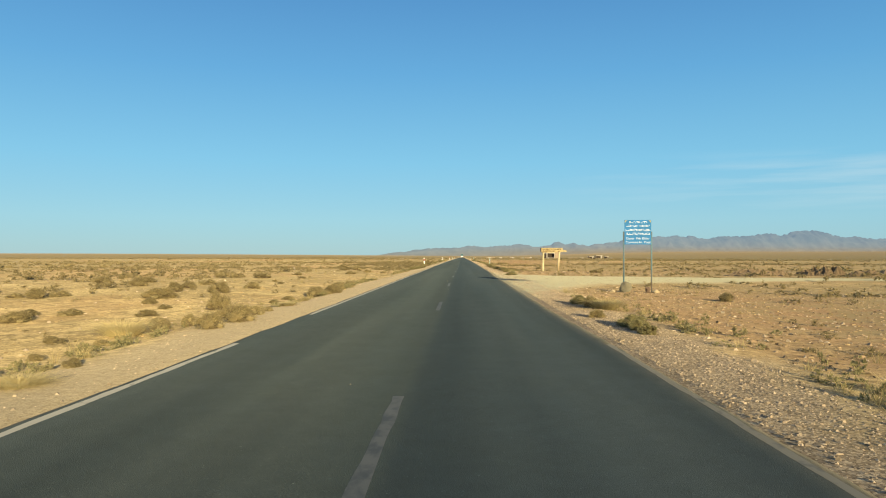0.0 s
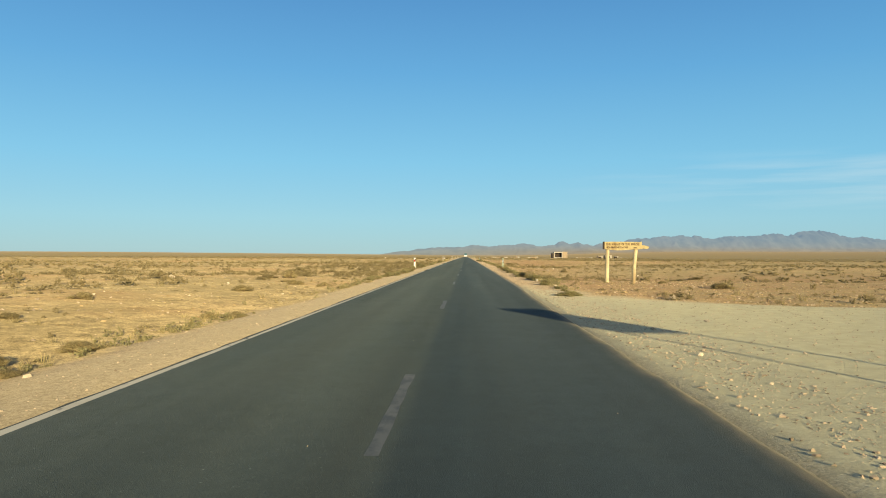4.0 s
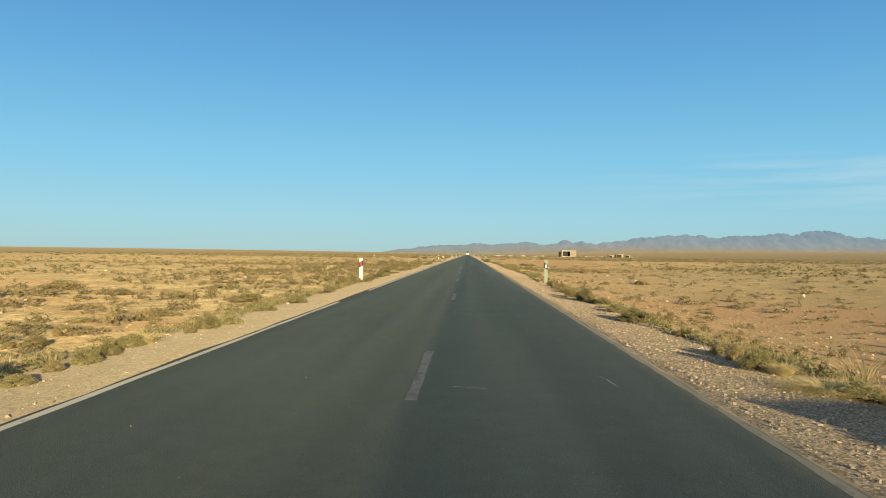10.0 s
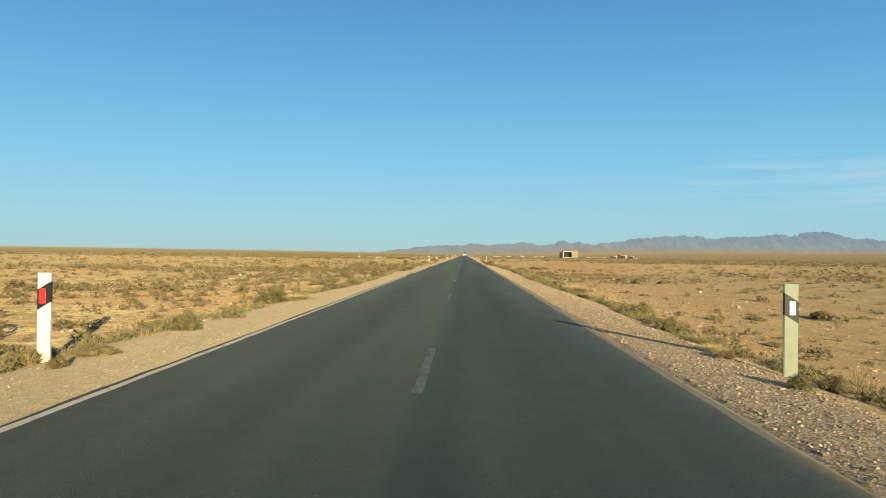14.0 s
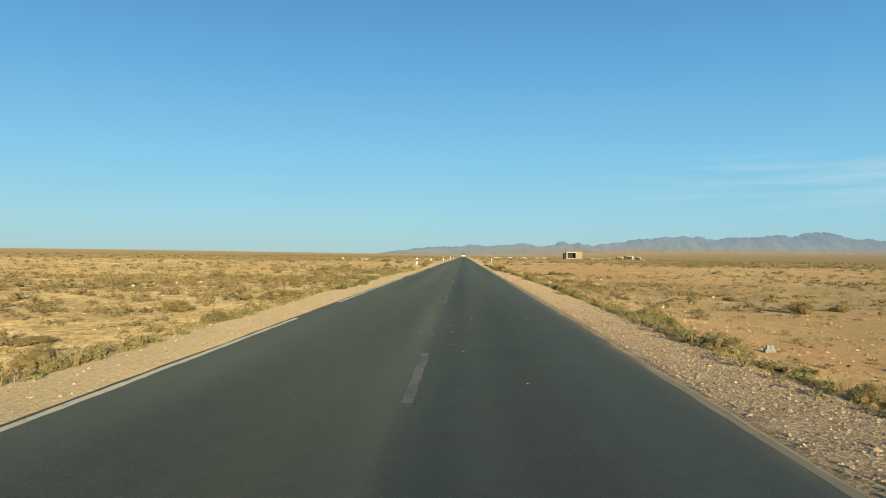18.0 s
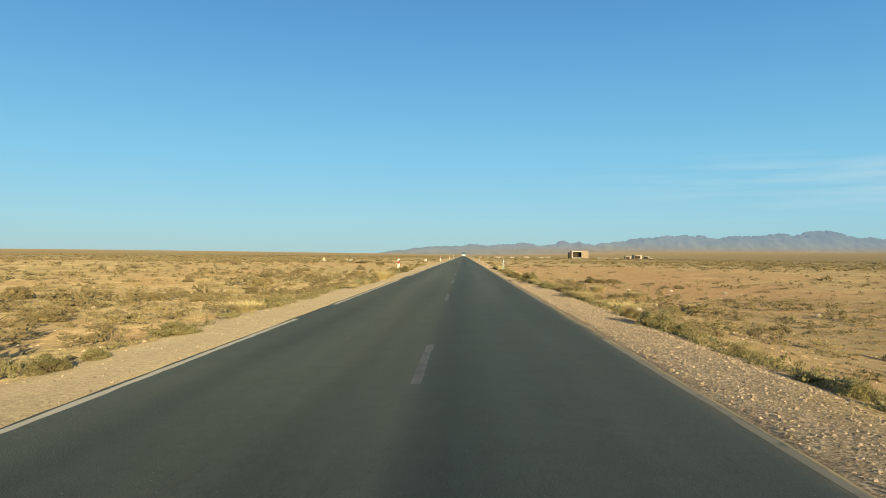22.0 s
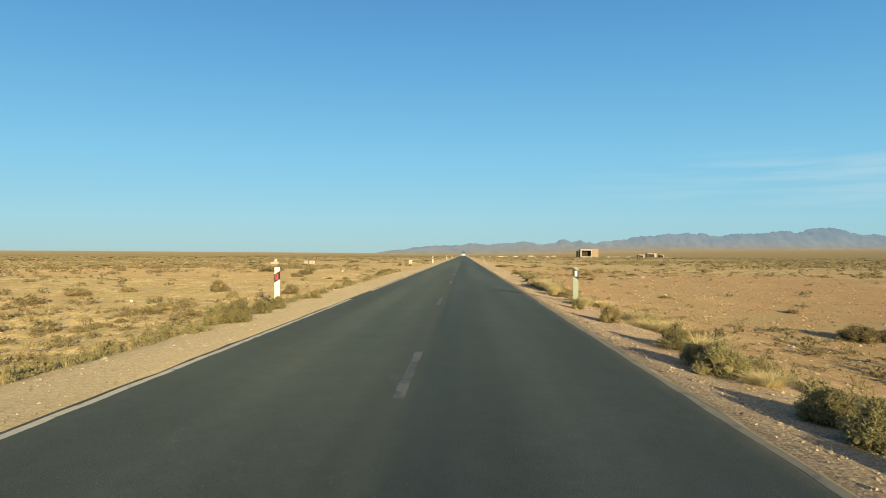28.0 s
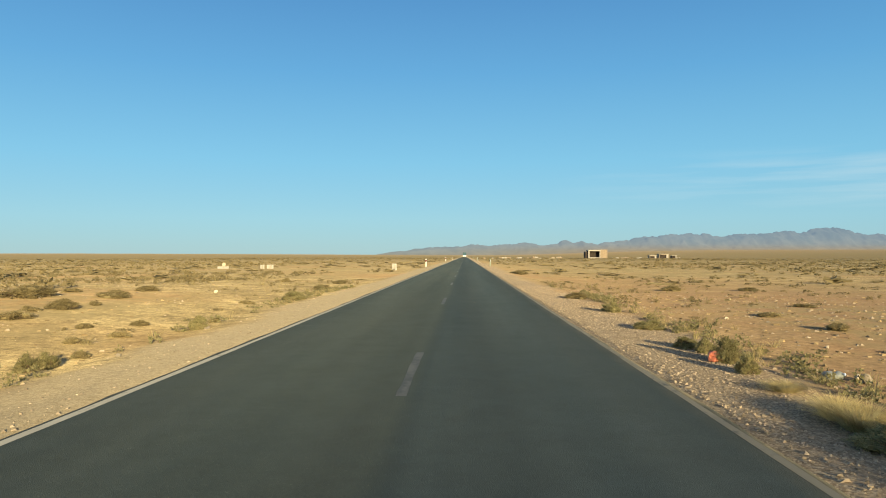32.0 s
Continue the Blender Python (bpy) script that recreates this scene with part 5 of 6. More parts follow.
scatter("plain_scrub", [bush(60, 8, s, 0.165, 0.58, 0) for s in range(40, 46)], beyond, LEAF_PLAIN, "low olive-brown scrub over the sandy plain", "scrub")
middle = field(8500, 30, 95, 0, 380, 72, (0.5, 1.3), (0.16, 0.36), -0.8)
scatter("middle_scrub", [bush(20, 5, s, 0.27, 0.7, 0) for s in range(6)], middle, LEAF_PLAIN, "low olive-brown scrub across the plain", "scrub")
far = np.concatenate([field(7500, 90, 360, 30, 600, 73, (1.0, 2.8), (0.1, 0.26), -0.8), field(6000, 6, 160, 250, 800, 74, (1.0, 2.8), (0.1, 0.26), -0.8)])
scatter("distant_scrub", [bush(12, 4, s, 0.36, 0.8, 0) for s in range(5)], far, LEAF_PLAIN, "scattered scrub in the distance", "scrub")

litter = field(20000, 4.8, 22, -2, 245, 78, (0.07, 0.2), (0.03, 0.08), -1.2, 4.8)
scatter("dry_litter", [leaf_cloud(6, s, 0.42, 0.4, 0.3, 0.2, simple=True) for s in range(60, 66)], litter, LEAF_OLIVE, "tiny dry weeds and litter over the soil", "weeds")

# fringe of dry grass where the gravel verge ends
r = np.random.RandomState(75)
n = 9000
fy = r.uniform(0, 240, n)
fx = r.choice([-1, 1], n) * (4.35 + 0.4 * bumps(fy, fy * 0, 7, 25) + np.abs(r.normal(0, 0.45, n)))
ok = (track_mask(fx, fy) < 0.1) & (bumps(fx, fy, 5, 26) + r.uniform(-0.6, 0.6, n) + 0.5 * step(52, 66, fy) * (1 - step(196, 206, fy)) > -0.05) & (np.abs(fx) > 3.75) & (r.uniform(0, 1, n) > 0.9 * np.clip(bare(np.minimum(fx * 1.8, 0), fy), 0, 1))
ok &= np.hypot(fx - 4.3, (fy - 60.8) * 0.7) > 0.45
fringe = np.stack([fx, fy, r.uniform(0.15, 0.5, n), r.uniform(0.08, 0.28, n), r.uniform(0, 6.28, n)], -1)[ok]
scatter("verge_grass", [blade_tuft(28, s, 0.7, 0.010) for s in range(20, 26)], fringe[::3], LEAF_DRY, "dry straw grass along the gravel verge", "grass")
scatter("verge_scrub", [bush(84, 7, s, 0.13, 0.65, 0) for s in range(30, 36)], fringe[np.arange(len(fringe)) % 3 > 0], LEAF_GREEN, "small olive-green weeds along the gravel verge", "scrub")


# ================= stones =================
def pebble(seed, flat=0.6):
    """A small broken stone: a box knocked out of shape."""
    r = np.random.RandomState(seed)
    v = np.array([[x, y, z] for z in (-1, 1) for y in (-1, 1) for x in (-1, 1)], float) * 0.36
    v[4:, :2] *= r.uniform(0.45, 0.85)
    v[:, 0] *= r.uniform(0.9, 1.2)
    v = v + r.normal(0, 0.16, v.shape)
    v[:, 1] *= r.uniform(0.6, 1.0)
    v[:, 2] = v[:, 2] * flat + 0.16
    q = [(4, 6, 7, 5), (0, 4, 5, 1), (2, 3, 7, 6), (0, 2, 6, 4), (1, 5, 7, 3)]
    t = [(a, c, b) for a, b, c, d in q] + [(a, d, c) for a, b, c, d in q]
    return v, np.array(t)[:, ::-1]


def gravel_places(n, seed, lo, hi, x_of):
    r = np.random.RandomState(seed)
    y = r.uniform(-2, 238, n)
    x = x_of(r, n)
    s = lo + (hi - lo) * r.uniform(0, 1, n) ** 2.6
    return np.stack([x, y, s, s * r.uniform(0.5, 1, n), r.uniform(0, 6.28, n)], -1)


def chip(seed):
    """A small splinter of crushed stone: a ridge on an uneven foot."""
    r = np.random.RandomState(seed)
    v = np.array([(-0.5, -0.38, -0.1), (0.5, -0.38, -0.1), (0.5, 0.38, -0.1), (-0.5, 0.38, -0.1), (-0.25, 0.0, 0.55), (0.28, 0.0, 0.5)])
    v[:, :2] += r.normal(0, 0.1, (6, 2))
    v[4:, 2] *= r.uniform(0.7, 1.15, 2)
    v[4:, 1] += r.normal(0, 0.14, 2)
    return v, np.array([(0, 1, 5), (0, 5, 4), (2, 3, 4), (2, 4, 5), (1, 2, 5), (3, 0, 4)])


def shoulder(r, n):
    """Across the right shoulder, with a thin strewing on the left one."""
    return np.where(r.uniform(0, 1, n) < 0.1, -1, 1) * (2.93 + r.uniform(0, 1.25, n) + np.where(r.uniform(0, 1, n) < 0.25, np.abs(r.normal(0, 0.6, n)), 0))


loose = gravel_places(98000, 81, 0.013, 0.038, shoulder)
loose = loose[((track_mask(loose[:, 0], loose[:, 1]) < 0.7) & ((loose[:, 0] < 0) | (np.abs(loose[:, 1] - 191) > 13) | (np.arange(len(loose)) % 5 < 2))) | (np.arange(len(loose)) % 5 == 0)]
scatter("verge_gravel", [chip(s) for s in range(10)], loose, GRAVEL, "loose crushed gravel on the road's shoulders", "gravel", sink=0.001)
scatter("verge_stones", [pebble(s) for s in range(8)], gravel_places(7000, 89, 0.026, 0.06, lambda r, n: np.abs(shoulder(r, n))), GRAVEL, "larger loose stones in the shoulder gravel", "stones", sink=0.003)
mouth = gravel_places(12000, 85, 0.012, 0.036, lambda r, n: 3.2 + 9 * r.uniform(0, 1, n) ** 1.5)
mouth[:, 1] = 22 + (mouth[:, 1] + 2) / 240 * 32
scatter("track_gravel", [pebble(s) for s in range(50, 56)], mouth[track_mask(mouth[:, 0], mouth[:, 1]) > 0.3], GRAVEL, "pale loose gravel on the mouth of the dirt track", "gravel", sink=0.002)
strewn = gravel_places(20000, 82, 0.025, 0.095, lambda r, n: r.choice([-1, 1, 1], n) * (4.2 + np.abs(r.normal(0, 8.0, n))))
scatter("field_stones", [chip(s) for s in range(10, 18)], strewn[track_mask(strewn[:, 0], strewn[:, 1]) < 0.35], GRAVEL, "small tan stones strewn over the soil", "stones", sink=0.002)
clods = gravel_places(38000, 86, 0.03, 0.12, lambda r, n: r.choice([-1, 1, 1, 1], n) * (4.9 + np.abs(r.normal(0, 8.5, n))))
clods[:, 3] *= 0.75
scatter("soil_clods", [chip(s) for s in range(70, 78)], clods[track_mask(clods[:, 0], clods[:, 1]) < 0.3], CLOD, "small clods of dry earth over the plain", "clods", sink=0.008)
scatter("pale_stones", [pebble(s) for s in range(20, 26)],
        gravel_places(600, 83, 0.04, 0.15, lambda r, n: r.choice([-1, 1, 1], n) * (4.4 + np.abs(r.normal(0, 12.0, n)))),
        ROCK_PALE, "small whitish stones strewn over the soil", "stones", sink=0.002)


def rubble(r, n):
    return 4.8 + np.abs(r.normal(0, 10, n))


places = gravel_places(52000, 84, 0.025, 0.09, rubble)
places = places[(np.exp(-((places[:, 0] - 16) / 8) ** 2 - ((places[:, 1] - 205) / 22) ** 2) + np.exp(-((places[:, 0] - 9) / 6) ** 2 - ((places[:, 1] - 15) / 16) ** 2) + 1.2 * np.exp(-((places[:, 0] - 11) / 8) ** 2 - ((places[:, 1] - 60) / 14) ** 2)) > 0.35]
places = places[track_mask(places[:, 0], places[:, 1]) < 0.3]
scatter("stone_rubble", [chip(s) for s in range(30, 38)], places, RUBBLE, "patches of tan rubble on the reddish soil", "stones", sink=0.002)


def rock(name, x, y, size, material, label, seed, flat=0.7, sink=0.12, z=None):
    bm = stone(size, seed, flat, 0.5, 3)
    for f in bm.faces:
        f.smooth = True
    low = min(v.co.z for v in bm.verts)
    ob = part(name, bm, material)
    ob.matrix_world = pose(x, y, (float(ground_z(x, y)) if z is None else z) - low - sink * size, 0, 0, seed * 37 % 360)
    return tagged(ob, label, "rock")


# pale rocks: across, along, width
ROCKS_1 = (
    (-4.12, 7.36, 0.11), (4.65, 23.89, 0.07), (-3.51, 27.16, 0.07), (3.52, 27.39, 0.08),
    (3.70, 34.84, 0.08), (-16.53, 45.61, 0.19), (6.82, 46.81, 0.25), (-9.51, 55.06, 0.15),
    (4.39, 55.15, 0.15), (-13.55, 58.75, 0.40), (3.38, 60.82, 0.07), (-4.66, 61.62, 0.07),
    (-7.36, 61.98, 0.07), (-6.46, 73.65, 0.12), (11.66, 81.61, 0.12), (-4.05, 81.84, 0.09),
    (10.62, 83.58, 0.11), (-12.68, 84.48, 0.12), (3.29, 89.04, 0.07), (-7.12, 98.71, 0.07),
    (-11.00, 100.14, 0.15), (-6.37, 102.25, 0.08), (19.85, 104.82, 0.31), (-12.01, 107.77, 0.22),
    (-5.96, 109.48, 0.10), (-12.86, 111.01, 0.17), (-24.36, 111.42, 0.20), (-13.13, 116.71, 0.10),
    (13.30, 117.51, 0.26), (11.42, 118.35, 0.22),
)
ROCKS_2 = (
    (-4.13, 118.89, 0.07), (-6.29, 121.65, 0.07), (25.49, 127.44, 0.29), (13.44, 128.92, 0.22),
    (-13.31, 133.11, 0.24), (-13.48, 136.08, 0.22), (5.10, 137.87, 0.13), (12.21, 138.70, 0.17),
    (-12.87, 142.17, 0.16), (-13.67, 145.98, 0.25), (-12.99, 151.86, 0.29), (-10.62, 154.03, 0.16),
    (14.11, 154.54, 0.17), (-7.72, 158.23, 0.14), (-11.34, 163.21, 0.17), (14.52, 163.21, 0.21),
    (6.74, 165.34, 0.18), (13.64, 169.24, 0.14), (3.21, 169.54, 0.07), (15.21, 170.41, 0.26),
    (-3.74, 170.88, 0.07), (10.12, 176.12, 0.16), (17.71, 187.67, 0.46), (-13.47, 189.81, 0.12),
    (-16.17, 190.29, 0.17), (15.02, 190.42, 0.25), (12.09, 190.51, 0.33), (-12.85, 194.49, 0.11),
    (-7.14, 198.01, 0.07), (3.58, 199.22, 0.07),
)
ROCKS_3 = (
    (3.56, 205.79, 0.07), (-11.49, 205.93, 0.13), (7.79, 210.35, 0.09), (6.22, 210.92, 0.07),
    (4.11, 213.91, 0.07), (5.26, 214.60, 0.11), (-4.41, 216.22, 0.09), (6.31, 217.36, 0.07),
    (11.07, 222.14, 0.29), (-7.96, 230.14, 0.18),
)
for k, (x, y, s) in enumerate(ROCKS_1 + ROCKS_2 + ROCKS_3):
    tagged(rock("pale_rock", x, y, min(s, 0.34), ROCK_PALE, "whitish rock lying on the bare soil", 200 + k), group="pale rocks on the plain")


def earth_mound(x, y, w, d, h, seed):
    """A tipped heap of earth and rubble."""
    r = random.Random(seed)
    gx, gy = np.meshgrid(np.linspace(-1, 1, 34), np.linspace(-1, 1, 26))
    q = np.clip(1 - gx ** 2 - gy ** 2, 0, 1)
    lump = 0.75 + 0.45 * bumps(gx * w, gy * d, 0.8, seed) + 0.3 * bumps(gx * w, gy * d, 0.35, seed + 1) + 0.35 * bumps(gx * w, gy * d, 0.16, seed + 2)
    z = h * q ** 0.7 * np.clip(lump, 0.2, 2)
    X, Y = x + gx * w / 2, y + gy * d / 2
    Z = ground_z(X, Y) + z - 0.04
    i = np.arange(34 * 26).reshape(26, 34)
    f = np.stack([i[:-1, :-1], i[:-1, 1:], i[1:, 1:], i[1:, :-1]], -1).reshape(-1, 4)
    ob = array_object("earth_mound", np.stack([X, Y, Z], -1).reshape(-1, 3), np.concatenate([f[:, [0, 1, 2]], f[:, [0, 2, 3]]]), RUBBLE)
    return tagged(ob, "low heap of tipped earth and rubble on the plain", "mound", "earth mounds")


for k, m in enumerate(((20.3, 46.9, 4.6, 2.6, 0.42), (24.6, 47.6, 3.6, 2.4, 0.6), (26.9, 46.5, 2.6, 2.0, 0.36), (30.3, 48.2, 4.5, 3, 0.62), (35.5, 51, 5, 3, 0.6), (41, 53, 4, 3, 0.5))):
    earth_mound(*m, 300 + 5 * k)


# ================= the blue village sign =================
def village_sign(x, y):
    z = float(ground_z(x, y))
    ob = thing("village_sign", (x, y, z), "blue metal village sign with white lettering on two teal posts", "road sign")
    up = -z
    w, lo, hi = 1.05, 1.76 + up, 2.73 + up
    panel = part("panel", box(w, 0.012, hi - lo, (0, -0.035, (lo + hi) / 2), 0.003), BLUE, ob, "blue painted sheet panel")
    for s in (-1, 1):
        part("post", tube([(s * 0.545, 0, -0.25), (s * 0.545, 0, 2.27 + up)], [0.03, 0.03], 12), STEEL, ob, "teal painted steel tube post")
        part("clamp", box(0.07, 0.05, 0.03, (s * 0.52, -0.015, lo + 0.12), 0.004), STEEL, ob)
        part("clamp", box(0.07, 0.05, 0.03, (s * 0.52, -0.015, lo + 0.42), 0.004), STEEL, ob)
        cor = plate([(s * (w / 2 - 0.015), hi - 0.02), (s * (w / 2 - 0.115), hi - 0.02), (s * (w / 2 - 0.07), hi - 0.055), (s * (w / 2 - 0.015), hi - 0.12)], 0.003)
        cor.transform(Matrix.Translation((0, -0.044, 0)))
        part("corner_ornament", cor, ORNAMENT, panel, "yellowed painted corner ornament")
    face = -0.0445

    def bars(z, spans, h, seed):
        """Script that cannot be read: short upright and level strokes."""
        r = random.Random(seed)
        for a, b in spans:
            x0 = a
            while x0 < b:
                if r.random() < 0.6:
                    ln, k, up = r.uniform(0.014, 0.024), r.uniform(0.8, 1.15), 0.0
                else:
                    ln, k, up = r.uniform(0.028, 0.05), r.uniform(0.25, 0.45), r.choice((-0.3, 0.0, 0.3))
                part("script_bar", box(ln, 0.003, h * k * 0.85, (x0 + ln / 2, face, z + h * up), 0.0), LETTER_WHITE, panel)
                x0 += ln + 0.011
    bars(hi - 0.09, ((-0.33, 0.08), (0.14, 0.33)), 0.085, 1)
    bars(hi - 0.24, ((-0.45, 0.0), (0.06, 0.46)), 0.085, 2)
    bars(hi - 0.40, ((-0.48, 0.14), (0.18, 0.48)), 0.095, 3)
    bars(hi - 0.55, ((-0.44, 0.03), (0.07, 0.46)), 0.095, 4)
    for text, cx, width, z in (("Douar", -0.30, 0.30, 0.235), ("Fth", 0.03, 0.17, 0.235), ("Elkhir", 0.31, 0.29, 0.235),
                               ("Commune", -0.235, 0.47, 0.085), ("Ait", 0.105, 0.14, 0.085), ("Youl", 0.355, 0.27, 0.085)):
        words("lettering", text, 0.125, LETTER_WHITE, panel, (cx, face, lo + z), width)
    return ob


village_sign(7.52, 27.95)
rock("boulder", 6.98, 27.55, 0.54, ROCK_GREY, "round grey-green boulder propping a sign post", 401, 0.9, 0.1)
rock("boulder", 7.84, 27.6, 0.30, ROCK_DARK, "dark boulder at the foot of a sign post", 402, 0.75, 0.1)
rock("boulder", 8.08, 27.4, 0.26, ROCK, "tan boulder at the foot of a sign post", 403, 0.6, 0.1)
rock("boulder", 6.42, 27.3, 0.22, ROCK, "small tan rock beside the sign", 404, 0.55, 0.1)


# ================= the wooden signpost =================
def wooden_sign(x, y):
    z = float(ground_z(x, y))
    ob = thing("wooden_signpost", (x, y, z), "yellow painted wooden sign board on two cream log posts", "sign")
    up = -z
    part("post", tube([(-0.66, 0, -0.2), (-0.655, 0, 0.5), (-0.64, 0, 1.1), (-0.63, 0, 1.66 + up)], [0.098, 0.092, 0.086, 0.08], 14), WOOD_POST, ob, "cream painted log post")
    part("post", tube([(0.62, 0, -0.2), (0.635, 0, 0.4), (0.665, 0, 0.9), (0.70, 0, 1.3), (0.735, 0, 1.66 + up)], [0.09, 0.085, 0.08, 0.084, 0.09], 14), WOOD_POST, ob, "slightly bent cream painted log post")
    lo, hi = 1.60 + up, 1.98 + up
    rr = random.Random(5)
    outline = [(-0.80, lo + 0.02), (-0.5, lo - 0.01), (-0.2, lo - 0.035), (0.1, lo - 0.03), (0.35, lo - 0.005), (0.6, lo + 0.02), (0.88, lo + 0.025),
               (0.94, lo + 0.05), (0.95, lo + 0.14), (0.94, hi - 0.015), (0.5, hi - 0.005), (0.0, hi), (-0.4, hi + 0.005), (-0.80, hi - 0.01)]
    bm = plate(outline, 0.09)
    bm.transform(Matrix.Translation((0, -0.09, 0)))
    board = part("board", bm, WOOD_YELLOW, ob, "yellow board with brown lettering")
    tip = plate([(0.95, lo + 0.06), (1.04, lo + 0.05), (1.08, lo + 0.075), (1.10, lo + 0.05), (1.22, lo + 0.03), (1.34, lo + 0.09), (1.30, lo + 0.16), (1.10, lo + 0.21), (0.95, lo + 0.23)], 0.06)
    tip.transform(Matrix.Translation((0, -0.09, 0)))
    part("pointer", tip, WOOD_YELLOW, ob, "ragged wooden pointer")
    part("batten", box(0.05, 0.10, 0.36, (0.955, -0.095, (lo + hi) / 2 + 0.02), 0.01), WOOD_YELLOW, ob)
    part("end_cap", box(0.075, 0.13, 0.37, (-0.84, -0.085, (lo + hi) / 2 + 0.01), 0.012), WOOD_DARK, ob, "dark end block")
    part("crossbar", tube([(-0.75, 0, lo + 0.03), (0.85, 0, lo + 0.045)], [0.04, 0.04], 8), WOOD_POST, ob)
    for text, cx, width, up_z, size in (("THE", -0.625, 0.23, 0.12, 0.145), ("VALLEY", -0.25, 0.42, 0.12, 0.145), ("OF", 0.075, 0.14, 0.12, 0.145), ("THE", 0.305, 0.23, 0.12, 0.145), ("BIRDS", 0.665, 0.39, 0.12, 0.145),
                                        ("BOUMALNE", -0.40, 0.62, 0.275, 0.12), ("DADES", 0.13, 0.36, 0.275, 0.12)):
        words("lettering", text, size, LETTER_BROWN, board, (cx, -0.139, hi - up_z), width, bold=0.004)
    part("faded_mark", box(0.15, 0.003, 0.055, (0.66, -0.137, hi - 0.285), 0.0), LETTER_BROWN, board, "small faded mark")
    return ob


wooden_sign(8.1, 59.75)


# ================= roadside marker posts =================
def marker_post(x, y, side, turn=0.0, top=0.96, cap=0.16):
    """A plastic delineator with a slanting black band and a reflector. side: -1 left, 1 right of the road."""
    z = float(ground_z(x, y))
    label = ("white plastic roadside marker post with black band and red reflector" if side < 0
             else "pale green-grey roadside marker post with black band and white reflector")
    ob = thing("marker_post", (x, y, z - 0.01), label, "marker post", "marker posts along the road", turn=turn)
    w, d, h = 0.168, 0.11, top - z + float(road_z(y))
    prof = [(-w / 2, -d * 0.3), (-w / 2 + 0.012, -d * 0.42), (w / 2 - 0.012, -d * 0.42), (w / 2, -d * 0.3), (w / 2 * 0.85, d * 0.2), (w / 2 * 0.45, d * 0.5), (-w / 2 * 0.45, d * 0.5), (-w / 2 * 0.85, d * 0.2)]

    def column(lo, hi, slant, grow=0.0):
        bm = bmesh.new()
        k = 1 + grow
        a = [bm.verts.new((px * k, py * k, lo + slant * px / w)) for px, py in prof]
        b = [bm.verts.new((px * k, py * k, hi + slant * px / w)) for px, py in prof]
        bm.faces.new(a[::-1])
        bm.faces.new(b)
        for i in range(8):
            bm.faces.new((a[i], a[(i + 1) % 8], b[(i + 1) % 8], b[i]))
        return bm
    part("post", column(-0.2, h, 0.0), WHITE if side < 0 else PALE_GREEN, ob)
    sl = 0.11 * (1 if side < 0 else -1)
    band = part("band", column(h - 0.26 - cap, h - cap, sl, 0.035), BLACK, ob, "slanting black band")
    part("reflector", box(0.085 if side < 0 else 0.07, 0.012, 0.19 if side < 0 else 0.165, (-0.01 * side * -1, -d * 0.435 - 0.006, h - 0.13 - cap), 0.004), RED_GLASS if side < 0 else WHITE_GLASS, band,
         "red reflector" if side < 0 else "white reflector")
    return ob


marker_post(-4.74, 98.8, -1, 2, 1.0)
marker_post(4.45, 98.65, 1, -4, 1.0)
marker_post(-5.14, 202.2, -1, 4, 0.93)
marker_post(3.97, 201.9, 1, -2, 0.975, 0.06)
for k in (1, 2, 3):
    marker_post(-4.9, 202.7 + 103.5 * k, -1)
    marker_post(4.2, 201.6 + 103.5 * k, 1)


# ================= small things by the road =================
def whitewashed_block(x, y, w, d, h, label, seed, name="concrete_block"):
    z = float(ground_z(x, y))
    bm = box(w, d, h + 0.1, (0, 0, h / 2 - 0.05), min(w, h) * 0.06)
    r = random.Random(seed)
    for v in bm.verts:
        v.co += Vector((r.uniform(-1, 1), r.uniform(-1, 1), r.uniform(-1, 1))) * 0.008
    ob = part(name, bm, WHITEWASH)
    ob.matrix_world = pose(x, y, z, 0, 0, r.uniform(-12, 12))
    return tagged(ob, label, "block", "white blocks left of the road")


whitewashed_block(-7.24, 284.3, 0.42, 0.4, 0.75, "white painted concrete marker block beside the road", 1)
whitewashed_block(-25.2, 295, 0.42, 0.4, 0.5, "white painted concrete block on the plain", 2)
whitewashed_block(-24.3, 295.4, 0.75, 0.4, 0.5, "white painted concrete block on the plain", 3)
whitewashed_block(-30.6, 296, 1.3, 0.8, 0.28, "low white slab on the plain", 4)
rock("pale_rock", -30.5, 295.9, 0.55, ROCK_PALE, "white rock standing on a low slab", 5, 0.9, 0.0, float(ground_z(-30.6, 296)) + 0.26)


def crumpled_bag(x, y):
    bm = bmesh.new()
    bmesh.ops.create_icosphere(bm, subdivisions=4, radius=0.5)
    for v in bm.verts:
        d = v.co.normalized()
        k = 1.05 + 0.3 * noise.noise(d * 1.7) + 0.12 * abs(noise.noise(d * 4.3)) + 0.06 * abs(noise.noise(d * 11))
        v.co = Vector((d.x * 0.14, d.y * 0.1, max(d.z, -0.55) * 0.1)) * k
    ob = part("plastic_bag", bm, BAG_RED)
    ob.matrix_world = pose(x, y, float(ground_z(x, y)) + 0.055, 0, 8, 30)
    return tagged(ob, "crumpled orange-red plastic bag caught in a green shrub", "bag")


crumpled_bag(3.95, 215.45)


